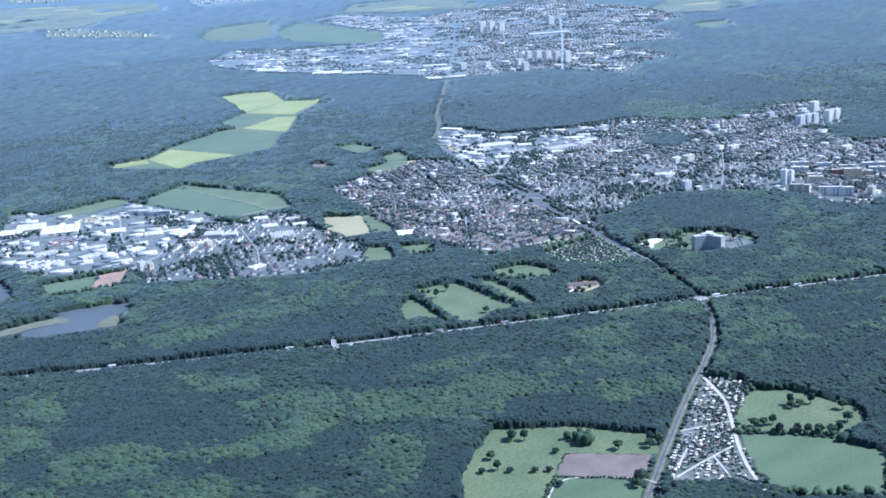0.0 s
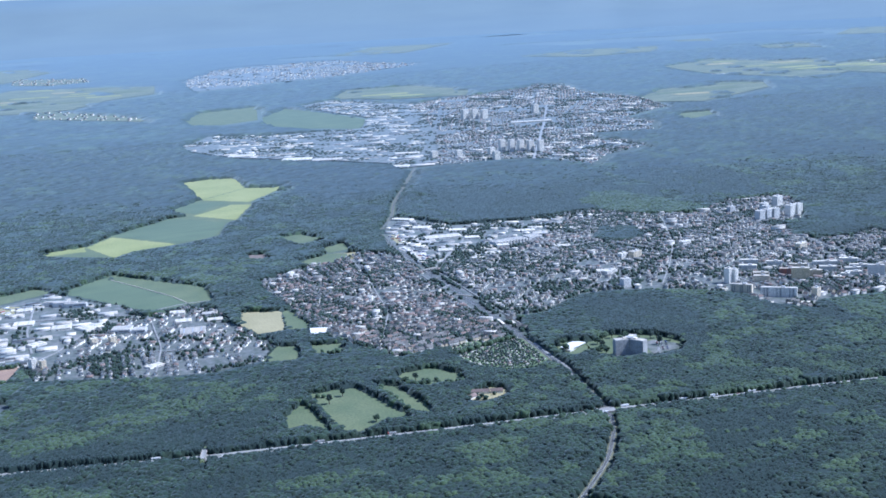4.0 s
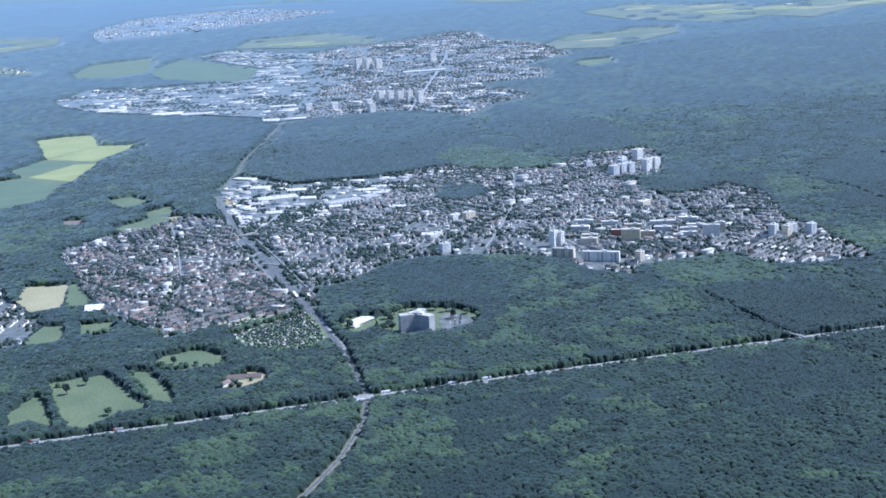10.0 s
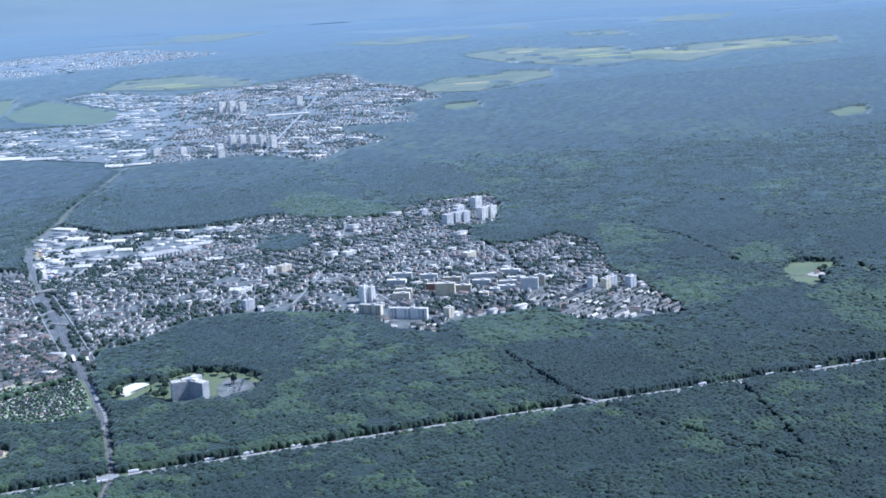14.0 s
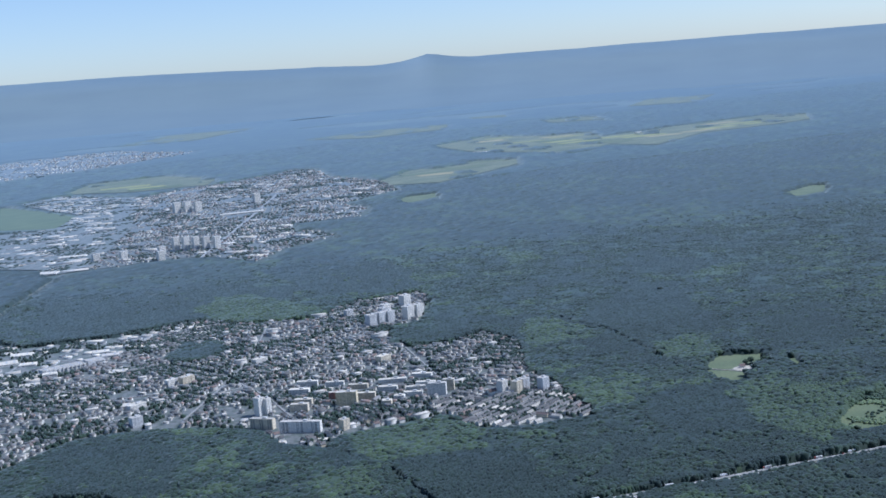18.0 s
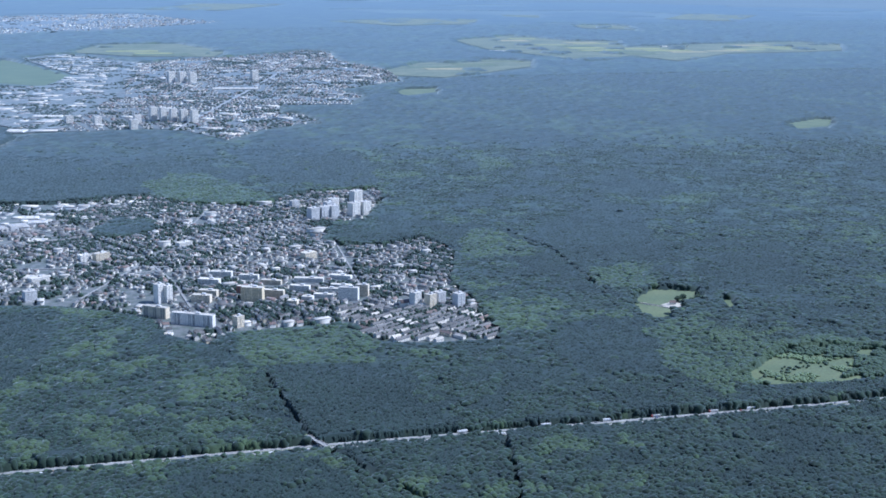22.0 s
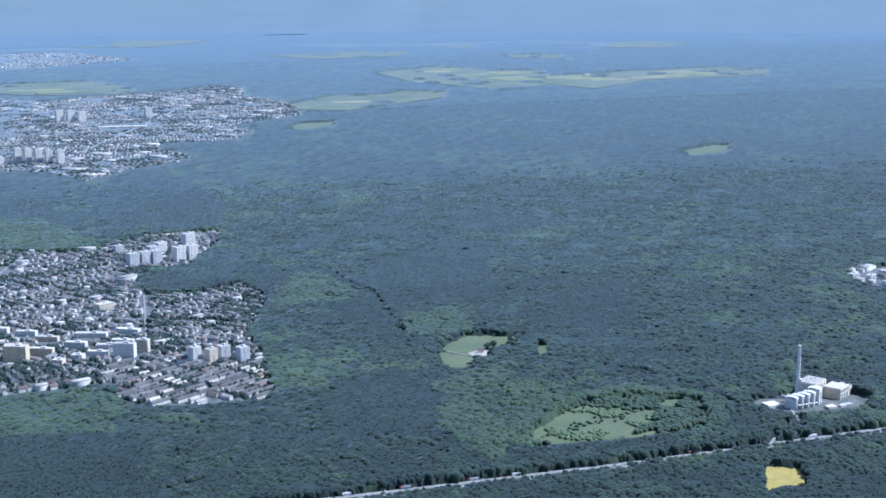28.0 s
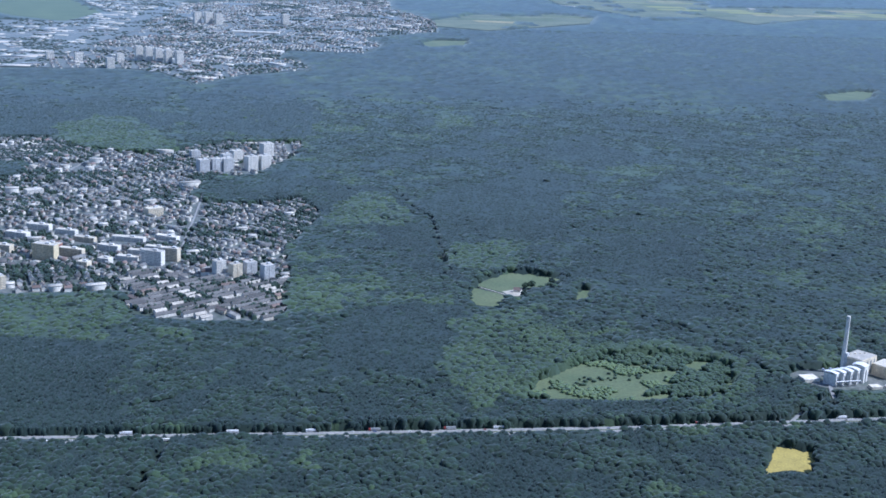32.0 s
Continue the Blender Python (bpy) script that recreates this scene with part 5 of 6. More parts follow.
pav = thing("pavilion", 190.4, 223.4, 0, 20, "low white flat-roofed pavilion beside the railway", "pavilion")
part("wall", box(3.6, 2.2, 0, 0.5), M["white_wall"], pav)
bm = bmesh.new()
edge = [(-3.0 + 0.5 * i, 1.35 + 0.35 * math.sin(i * 0.26)) for i in range(13)] + [(3.0 - 0.5 * i, -0.9 - 0.55 * math.sin((12 - i) * 0.2)) for i in range(13)]
low, high = ([bm.verts.new((x, y, z + 0.05 * math.sin(x * 0.9))) for x, y in edge] for z in (0.5, 0.62))
bm.faces.new(high), bm.faces.new(low[::-1])
for i in range(len(edge)):
    j = (i + 1) % len(edge)
    bm.faces.new((low[i], low[j], high[j], high[i]))
bmesh.ops.recalc_face_normals(bm, faces=bm.faces[:])
bmesh.ops.triangulate(bm, faces=[f for f in bm.faces if len(f.verts) > 4])
part("roof", bm, M["paint_white"], pav, "bright white projecting roof with a curved outline")
part("annex", box(1.6, 1.8, 0, 0.4, cx=-2.6, cy=-0.6), M["white_wall"], pav)

# the incineration plant
plant = thing("incineration_plant", 374.0, 134.4, 0, -14, "white incineration plant with a tall chimney in the wood", "plant")
chim = part("chimney", drum(0.38, 0.27, 0, 9.3, 24), M["white_wall"], plant, "tall pale chimney with dark rings")
for z in (3.9, 5.1, 9.0):
    r = 0.38 - 0.11 * z / 9.3 + 0.015
    part("ring", drum(r, r, z, z + 0.14, 24), M["grey_wall"], chim)
part("ladder", box(0.08, 0.05, 0.0, 9.2, cx=0.0, cy=-0.33), M["grey_wall"], chim)
part("boiler_hall", box(4.6, 3.4, 0, 2.9, bevel=0.04), M["cream_wall"], plant, at=pose(2.6, -0.4, 0, 0, 0, 28))
part("boiler_hall_roof", box(4.4, 3.2, 2.903, 2.98), M["flat_roof"], plant, at=pose(2.6, -0.4, 0, 0, 0, 28))
for i in range(4):
    part("roof_fan", drum(0.16, 0.16, 2.98, 3.16, 10, 1.2 + 0.9 * i, 0.2), M["bright_roof"], plant)
part("bunker", box(3.8, 3.2, 0, 1.9, bevel=0.03), M["cream_wall"], plant, at=pose(6.6, -2.0, 0, 0, 0, 28))
part("bunker_roof", box(3.6, 3.0, 1.903, 1.97), M["bright_roof"], plant, at=pose(6.6, -2.0, 0, 0, 0, 28))
part("tipping_hall", box(3.2, 2.6, 0, 1.3, bevel=0.03), M["cream_wall"], plant, at=pose(9.4, -0.8, 0, 0, 0, 28))
part("tipping_hall_roof", box(3.0, 2.4, 1.303, 1.36), M["flat_roof"], plant, at=pose(9.4, -0.8, 0, 0, 0, 28))
for i, (px, py, w, h) in enumerate(((-4.8, -4.6, 0.95, 1.9), (-3.5, -4.5, 0.95, 2.0), (-2.2, -4.4, 0.95, 2.1), (-0.9, -4.2, 0.95, 2.2), (0.6, -3.8, 1.5, 2.6))):
    house = part("filter_house", box(w, 2.0, 0, h, bevel=0.03), M["white_wall"], plant, at=pose(px, py, 0, 0, 0, 34))
    bm = bmesh.new()
    n = 10
    ring = []
    for k in range(n + 1):
        u = k / n
        y, z = -1.05 + 2.1 * u, h + 0.34 * math.sin(math.pi * (0.15 + 0.7 * u)) - 0.1
        ring.append([bm.verts.new((e * w * 0.53, y, z + t)) for e, t in ((-1, 0), (1, 0), (1, 0.07), (-1, 0.07))])
    for p0, p1 in zip(ring, ring[1:]):
        for k in range(4):
            bm.faces.new((p0[k], p0[(k + 1) % 4], p1[(k + 1) % 4], p1[k]))
    bm.faces.new(ring[0]), bm.faces.new(ring[-1])
    bmesh.ops.recalc_face_normals(bm, faces=bm.faces[:])
    part("curved_roof", bm, M["paint_white"], house, "bright curved roof")
    # Flat dark panel; the shade of an upright hollow is put into its colour.
    part("recess", box(w * 0.3, 0.04, 0.05, h * 0.8, cy=-1.0), M["glass"], house)
# Dark panels added to the wall; the shade of hollows is their colour.
for i in range(4):
    part("louvre", box(0.42, 0.04, 0.5, 2.5, cx=-1.6 + 1.05 * i, cy=-1.7), M["glass"], plant, "dark panel standing in for a shaded hollow", at=pose(2.6, -0.4, 0, 0, 0, 28))
for i in range(3):
    part("gate", box(0.6, 0.04, 0.0, 0.9, cx=-1.2 + 1.1 * i, cy=-1.6), M["glass"], plant, at=pose(6.6, -2.0, 0, 0, 0, 28))
part("window_band", box(3.2, 0.04, 1.35, 1.6, cx=0.0, cy=-1.6), M["glass"], plant, at=pose(6.6, -2.0, 0, 0, 0, 28))
part("window_band", box(2.6, 0.04, 0.7, 0.95, cx=0.0, cy=-1.3), M["glass"], plant, at=pose(9.4, -0.8, 0, 0, 0, 28))
part("stair_tower", box(0.7, 0.7, 0, 3.4, cx=-2.0, cy=1.2, bevel=0.02), M["grey_wall"], plant, at=pose(2.6, -0.4, 0, 0, 0, 28))
part("pipe_rack", box(4.2, 0.3, 0.8, 1.0, cx=-2.6, cy=-5.9, bevel=0.02), M["steel"], plant)
for i in range(4):
    part("duct", box(0.4, 2.6, 1.1, 1.4, cx=-4.2 + 1.3 * i, cy=-2.4, bevel=0.04), M["steel"], plant)
part("low_shed", box(2.6, 2.2, 0, 0.6, cx=-7.2, cy=-2.4, bevel=0.03), M["bright_roof"], plant)
part("low_shed", box(1.8, 1.2, 0, 0.45, cx=1.4, cy=-7.0, bevel=0.03), M["bright_roof"], plant)
part("gatehouse", box(1.0, 0.7, 0, 0.4, cx=3.6, cy=-7.2, bevel=0.02), M["white_wall"], plant)
part("weighbridge", box(2.0, 0.8, 0, 0.12, cx=5.4, cy=-6.2, bevel=0.02), M["steel"], plant)

# ---------------------------------------------------------------- towns
TERRACES = poly("281,201 289,194 303,189 313,210 309,209 300,215 290,224 285,226 284,214")
big_lots = lots(TOWN, [WORKS_A, WOOD_A, WOOD_B, TERRACES] + FREE, 7.0, 7.5, 0.6, 21, 8)
house_mass(big_lots, 1.6, "larger pale blocks among the town's houses", 82, 0.05, wall="white_wall", flat=0.85)
FREE += [keep_free(x, y, 1.0) for x, y, _ in big_lots]
all_lots = lots(TOWN, [WORKS_A, WOOD_A, WOOD_B, OLD_TOWN, TERRACES] + FREE, 1.5, 2.0, 0.9, 3, 15, pockets=0.22)
old_lots = lots(OLD_TOWN, FREE, 1.3, 1.75, 0.92, 4, 7)
town_lots = np.concatenate([all_lots, old_lots])
depth = town_lots[:, 1] + 0.385 * town_lots[:, 0]
order = np.argsort(depth)
NEAR = 290
near_lots, town_rest = town_lots[order[:NEAR]], all_lots[np.isin(all_lots[:, 0], town_lots[order[NEAR:]][:, 0])]
old_rest = old_lots[np.isin(old_lots[:, 0], town_lots[order[NEAR:]][:, 0])]
house_mass(town_rest, 0.95, "white houses with grey and red roofs filling the town", 71, 0.12)
house_mass(old_rest, 0.92, "crowded houses with red and grey roofs of the old town", 72, 0.36)

kinds = []
rng = np.random.RandomState(9)
for i in range(8):
    w, d, hw, hr = 1.05 + 0.5 * rng.rand(), 0.75 + 0.2 * rng.rand(), 0.5 + 0.25 * rng.rand(), 0.3 + 0.12 * rng.rand()
    wall, roof = ("white_wall", "white_wall", "cream_wall", "white_wall")[i % 4], ("grey_roof", "red_roof", "grey_roof", "grey_roof")[i % 4]
    wv, wf, rv, rf = gabled(w, d, hw, hr)
    lab = {"grey_roof": "white-walled house with a grey tiled roof", "red_roof": "white-walled house with a red tiled roof"}[roof]
    if wall == "cream_wall":
        lab = "cream-walled house with a grey tiled roof"
    hs = thing("house", 0, 0, -50, 0, lab, "house", "houses at the town's edge")
    part("wall", mesh_from("wall", wv, wf, M[wall]), None, hs)
    rf_ob = part("roof", mesh_from("roof", rv, rf, M[roof]), None, hs)
    part("chimney", box(0.1, 0.1, hw + hr * 0.5, hw + hr + 0.12, cx=w * 0.2, cy=0.08), M["red_roof"], rf_ob)
    kinds.append(hs)
for x, y, a in near_lots:
    copy_thing(kinds[rng.randint(8)], pose(x, y, 0, 0, 0, math.degrees(a) + (90 if rng.rand() < 0.3 else 0) + rng.normal(0, 3)))
for hs in kinds:
    for o in list(hs.children_recursive) + [hs]:
        bpy.data.objects.remove(o)

house_mass(lots(TOWN_W, [WORKS_W] + HALL_FREE, 1.6, 2.3, 0.75, 5, 6, pockets=0.25), 0.95, "pale houses of the western town", 73, 0.15)
yard_free = HALL_FREE + [y[1] for y in YARDS]
hall_mass(lots(WORKS_A, yard_free, 4.2, 3.8, 0.85, 6, 3, -26), "small pale works halls beside the railway", 74, 1.6, 5.0, 0.42, (0.26, 0.4, 0.1, 0.24))
hall_mass(lots(WORKS_W, yard_free, 4.6, 4.0, 0.82, 7, 3, -16), "small pale works halls of the western town", 75, 1.6, 5.6, 0.42, (0.24, 0.4, 0.1, 0.26))
house_mass(lots(TOWN_S, FREE, 2.4, 3.4, 0.82, 8, 16, pockets=0.3, pocket=22), 1.05, "far houses of the southern town", 76, 0.3, wall="white_wall", flat=0.3)
hall_mass(lots(WORKS_S, HALL_FREE, 9.0, 7.0, 0.7, 10, 4, -24), "pale works halls of the southern town", 77, 2.5, 12.0, 0.5, (0.1, 0.34, 0.16, 0.4))
house_mass(lots(VILLAGE_C, [], 5.0, 7.0, 0.6, 12, 5, pockets=0.3, pocket=40), 1.3, "roofs of a far village", 78, 0.4, flat=0.3)
house_mass(lots(VILLAGE_D, [], 7.0, 9.0, 0.6, 13, 3), 1.6, "roofs of a far village", 79, 0.3)
house_mass(lots(VILLAGE_F, [], 7.0, 9.0, 0.6, 16, 3), 1.6, "roofs of a far village", 83, 0.2)
house_mass(lots(VILLAGE_E, [], 20.0, 30.0, 0.3, 14, 4), 1.7, "scattered roofs of far hamlets", 80, 0.2)
house_mass(lots(CLUSTER, [], 3.2, 3.6, 0.9, 15, 1), 1.8, "pale buildings in a clearing of the wood", 81, 0.0, flat=0.7)

# trees between the houses
def terrace(w, d, wall, roof, label):
    t = thing("terraced_row", 0, 0, -55, 0, label, "terraced houses", "terraced rows at the town's edge")
    wv, wf, rv, rf = gabled(w, d, 0.6, 0.3)
    part("wall", mesh_from("wall", wv, wf, M[wall]), None, t)
    top = part("roof", mesh_from("roof", rv, rf, M[roof]), None, t)
    n = int(w / 0.7)
    for i in range(n):
        part("chimney", box(0.09, 0.09, 0.75, 1.0, cx=(i + 0.5) * w / n - w / 2, cy=0.05), M["red_roof"], top)
        part("party_wall", box(0.04, d + 0.1, 0.0, 0.62, cx=i * w / n - w / 2 + 0.02), M["white_wall"], t) if i else None
    return t


ROWS = [terrace(3.5, 0.85, "white_wall", "grey_roof", "row of white terraced houses with grey roofs"), terrace(2.8, 0.85, "cream_wall", "red_roof", "row of cream terraced houses with reddish roofs"),
        terrace(4.2, 0.9, "white_wall", "grey_roof", "long row of white terraced houses with grey roofs"), terrace(2.1, 0.85, "white_wall", "flat_roof", "short row of white flat-roofed houses")]
o = np.array(TERRACES)
gx, gy = np.meshgrid(np.arange(-30, 30, 4.5), np.arange(-30, 30, 1.75))
q = np.stack([gx.ravel(), gy.ravel()], 1) + rng.normal(0, 0.15, (gx.size, 2))
turn = radians(14)
q = np.stack([q[:, 0] * math.cos(turn) - q[:, 1] * math.sin(turn), q[:, 0] * math.sin(turn) + q[:, 1] * math.cos(turn)], 1) + o.mean(0)
q = q[inside(q, TERRACES)]
for z in FREE:
    q = q[~inside(q, z)]
for x, y in q:
    copy_thing(ROWS[rng.choice(4, p=[0.4, 0.08, 0.3, 0.22])], pose(x, y, 0.02, 0, 0, 14 + (90 if rng.rand() < 0.15 else 0)))
for x in ROWS:
    for ob in list(x.children_recursive) + [x]:
        bpy.data.objects.remove(ob)


def town_trees(outline, step, radius, height, seed, share, label, skip=()):
    p = scatter(min(q[0] for q in outline), max(q[0] for q in outline), min(q[1] for q in outline), max(q[1] for q in outline), step, seed)
    p = p[inside(p, outline)]
    for z in skip:
        p = p[~inside(p, z)]
    p = p[(smooth_noise(p, 9, seed) + 0.5 * np.random.RandomState(seed).rand(len(p))) < share * 1.5]
    p = p[~near_line(p, RAIL, 1.0)]
    for o2, w, _, _ in ROADS:
        p = p[~near_line(p, o2, w / 2 + 0.2)]
    crowns("garden_trees", p, radius, height, M["broadleaf"], label, BUSHY, seed, "trees")


town_trees(TOWN, 1.05, 0.52, 0.95, 91, 0.47, "garden trees between the houses of the town", [WORKS_A] + FREE[:60])
town_trees(WORKS_A, 1.1, 0.5, 0.9, 96, 0.4, "trees between the works halls", yard_free)
town_trees(WORKS_W, 1.1, 0.5, 0.9, 97, 0.34, "trees between the works halls", yard_free)
town_trees(WORKS_S, 2.6, 1.1, 0.8, 98, 0.42, "trees between the far works halls")
town_trees(TOWN_W, 1.05, 0.5, 0.9, 92, 0.45, "garden trees between the houses of the western town", [WORKS_W] + HALL_FREE)
town_trees(TOWN_S, 2.2, 0.9, 0.9, 93, 0.42, "trees between the houses of the southern town")
hall_mass(lots(TOWN_S, FREE, 16.0, 15.0, 0.5, 18, 6), "larger pale roofs among the southern town", 86, 3.0, 10.0, 0.7, (0.4, 0.4, 0.1, 0.1))
town_trees(VILLAGE_C, 6.0, 1.8, 0.8, 99, 0.3, "trees of a far village")
town_trees(GARDENS_A, 0.7, 0.26, 0.4, 94, 0.6, "fruit trees and hedges of the garden plots")
town_trees(GARDENS_B, 0.55, 0.2, 0.34, 95, 0.5, "fruit trees and hedges of the garden plots")

# ---------------------------------------------------------------- works halls
def works_hall(x, y, w, d, h, rot, roof, label):
    """A hall: walls with a parapet edge, a shallow roof, rooflights, gates and a row of windows."""
    b = thing("works_hall", x, y, 0, rot, label, "hall", "works halls")
    part("wall", box(w, d, 0, h, bevel=0.02), M["white_wall"] if roof == "bright_roof" else M["grey_wall"], b)
    bm = box(w - 0.1, d - 0.1, h + 0.003, h + 0.09, taper=0.985)
    part("roof", bm, M[roof], b)
    for i in range(max(1, int(w / 2))):
        part("rooflight", box(0.3, d * 0.7, h + 0.08, h + 0.13, cx=(i + 0.5) * w / max(1, int(w / 2)) - w / 2, bevel=0.01), M["steel"], b, "dull ridge of rooflights")
    if "piers" in label:
        for i in range(10):
            part("pier", box(0.22, 0.3, 0.0, h + 0.25, cx=(i + 0.5) * w / 10 - w / 2, cy=-d / 2 - 0.16), M["white_wall"], b)
    part("gate", box(w * 0.12, 0.04, 0.0, h * 0.6, cx=-w * 0.2, cy=-d / 2), M["glass"], b)
    part("window_band", box(w * 0.5, 0.03, h * 0.55, h * 0.8, cx=w * 0.18, cy=-d / 2), M["glass"], b)


for spec in HALLS:
    works_hall(*spec)


# ---------------------------------------------------------------- trees that stand alone
def tree(height, spread, seed, material):
    """A tapered trunk with limbs and a crown of many small leafy clumps."""
    rng = random.Random(seed)
    t = thing("tree", 0, 0, -60, 0, "round-crowned broadleaved tree standing in a meadow", "tree", "trees of the meadows")
    bm = bmesh.new()
    bmesh.ops.create_cone(bm, cap_ends=True, segments=7, radius1=height * 0.045, radius2=height * 0.018, depth=height * 0.6, matrix=Matrix.Translation((0, 0, height * 0.3)))
    for i in range(5):
        a, tilt = i * 1.26 + rng.random(), 0.6 + 0.4 * rng.random()
        m = Matrix.Translation((0, 0, height * (0.3 + 0.05 * i))) @ Matrix.Rotation(a, 4, 'Z') @ Matrix.Rotation(tilt, 4, 'Y') @ Matrix.Translation((0, 0, height * 0.16))
        bmesh.ops.create_cone(bm, cap_ends=False, segments=5, radius1=height * 0.018, radius2=height * 0.006, depth=height * 0.32, matrix=m)
    part("trunk", bm, M["bark"], t)
    verts, faces = [], []
    for i in range(110):
        u, v = rng.random() * 6.283, rng.random() * 2 - 1
        k = rng.random() ** 0.4
        lump = 0.8 + 0.35 * noise.noise((math.cos(u) * 1.7 + seed, math.sin(u) * 1.7, v * 1.7))
        r = math.sqrt(1 - v * v) * k * lump
        c = Vector((math.cos(u) * r * spread, math.sin(u) * r * spread, height * (0.62 + 0.36 * v * k * lump)))
        s = spread * (0.17 + 0.13 * rng.random())
        base = len(verts)
        for q in ((1, 0, 0), (-1, 0, 0), (0, 1, 0), (0, -1, 0), (0, 0, 0.8), (0, 0, -0.8)):
            verts.append(tuple(c + Vector(q) * s * (0.7 + 0.6 * rng.random()) + Vector((rng.random() - 0.5, rng.random() - 0.5, rng.random() - 0.5)) * s * 0.5))
        for f in ((0, 2, 4), (2, 1, 4), (1, 3, 4), (3, 0, 4), (2, 0, 5), (1, 2, 5), (3, 1, 5), (0, 3, 5)):
            faces.append(tuple(base + j for j in f))
    part("crown", mesh_from("crown", verts, faces, material), None, t)
    return t


TREES = [tree(1.3, 0.62, 1, M["lush"]), tree(1.0, 0.55, 2, M["lush"]), tree(1.5, 0.5, 3, M["broadleaf"]), tree(0.6, 0.42, 4, M["broadleaf"])]
ALONE = poly("99.8,149.9 101.5,149 100.4,150.8 102.4,142.4 93.7,146.4 92.4,142.7 90.1,143.3 93.4,141.1 96.2,138.9 97.9,137.8 110.3,137.6 114.2,135.2 116.1,135.5 115.2,136.4 104.2,126.1 106,127.4 105,126.8 96.1,133")
ALONE += poly("140.8,133 142.4,132.8 144.4,132.4 141.6,134 146.3,127.8 132.7,130.9 131.2,131.3 134,130.2 132.1,127 134.3,125.7 135.4,124.5 136.5,123.4 137.9,122.5 139,122 143.3,124.1")
ALONE += poly("134.3,223.8 132.3,205.7 147.9,222.7 146.5,214.3 151,224 130,221 351.4,190.9 352.6,190.4 353.5,188.5 355.6,189 343.8,184.5 343.9,183 345.4,183.3 346.7,183.4 347.4,185 362.3,192.6 357.1,190.6 351.4,185 352.3,183.8 354.4,186.4 355,184.4 198,217 203,221 206,213 207.6,218 188,226 192.6,214.6 193.4,217 195,219 196,222 198.6,223.6 201.5,224 204,222.6 206.6,220.6 209,217.6 210,214 200.4,219.4 198.4,215.6 191.6,216 187,221.4 190,226.6 193,225.6 186.6,224")
rng = np.random.RandomState(31)
for i, (x, y) in enumerate(ALONE):
    k = 3 if i in (3, 6, 7, 8, 9, 17) else rng.randint(3)
    o = copy_thing(TREES[k], pose(x, y, 0.02, 0, 0, rng.rand() * 360))
    o.scale = (1.45, 1.45, 1.15 + 0.4 * rng.rand())
for x in TREES:
    for o in list(x.children_recursive) + [x]:
        bpy.data.objects.remove(o)


def hedge(line, width, height, step, seed, label, material="lush"):
    """A row of close bushes and trees."""
    rng = np.random.RandomState(seed)
    p = fine_line(line, step)
    p = p + rng.normal(0, width, p.shape)
    crowns("hedge", p, 0.5 * height ** 0.5, height, M[material], label, LUSH, seed, "hedge")


HEDGES = [
    ("127.3,227.0 125.9,217.7 123.6,203.1", 0.35, 1.1), ("140.9,229.6 140.7,219.6 139.9,208.3", 0.6, 1.3), ("129.4,231.9 135.3,231.9 141.3,230.2", 0.5, 1.2),
    ("149.6,217.3 153.5,216.0 158.2,216.2 162.7,215.8", 0.7, 1.3), ("147.6,225.5 148.6,220.3 153.3,220.6", 0.5, 1.1), ("130,226 131,225.2", 0.4, 0.9),
    ("107,143.6 108.6,140.8 109.4,143.4 107.2,145", 0.5, 1.8), ("128.4,131.6 138,121.6", 0.4, 0.9), ("97.4,136 106.6,127.8", 0.12, 0.3), ("90,129.4 97.2,135.4", 0.15, 0.35),
    ("141,152 146,146 145,144 140.6,142", 0.5, 1.0), ("108,125 115.4,119", 0.35, 0.7), ("113,114 117,112 122,108.6 127,104", 0.7, 1.3),
    ("66,292.6 80,291 87,291", 0.5, 1.0), ("62,267.4 72,269 80.6,265", 0.5, 1.2), ("66,280.6 75,278 85,277", 0.6, 1.2),
    ("146,255 152,249.4 158,240 164,236", 0.9, 1.3), ("141,270 145,265 153,261.6", 0.5, 1.1), ("160,220 164,219 175,214.4", 0.6, 1.1), ("166,235 184,238", 0.5, 1.2),
    ("322,146 328,144.6 335,146.4 343,144.6", 0.9, 0.4),
]
for i, (o, w, h) in enumerate(HEDGES):
    hedge(poly(o), w, h, 0.55, 200 + i, "irregular hedge of bushes and small trees")


# ---------------------------------------------------------------- garden plots
def shed(w, d, roof, label):
    s = thing("garden_shed", 0, 0, -70, 0, label, "shed", "sheds of the garden plots")
    wv, wf, rv, rf = gabled(w, d, 0.24, 0.08, 0.03)
    part("wall", mesh_from("wall", wv, wf, M["cream_wall"]), None, s)
    part("roof", mesh_from("roof", rv, rf, M[roof]), None, s)
    part("door", box(0.1, 0.02, 0.0, 0.19, cx=0.06, cy=-d / 2), M["glass"], s)
    return s


SHEDS = [shed(0.55, 0.4, "bright_roof", "small pale garden shed with a whitish roof"), shed(0.45, 0.36, "flat_roof", "small garden shed with a grey roof"),
         shed(0.6, 0.42, "bright_roof", "pale garden hut with a light roof"), shed(0.5, 0.4, "red_roof", "small garden shed with a reddish roof")]


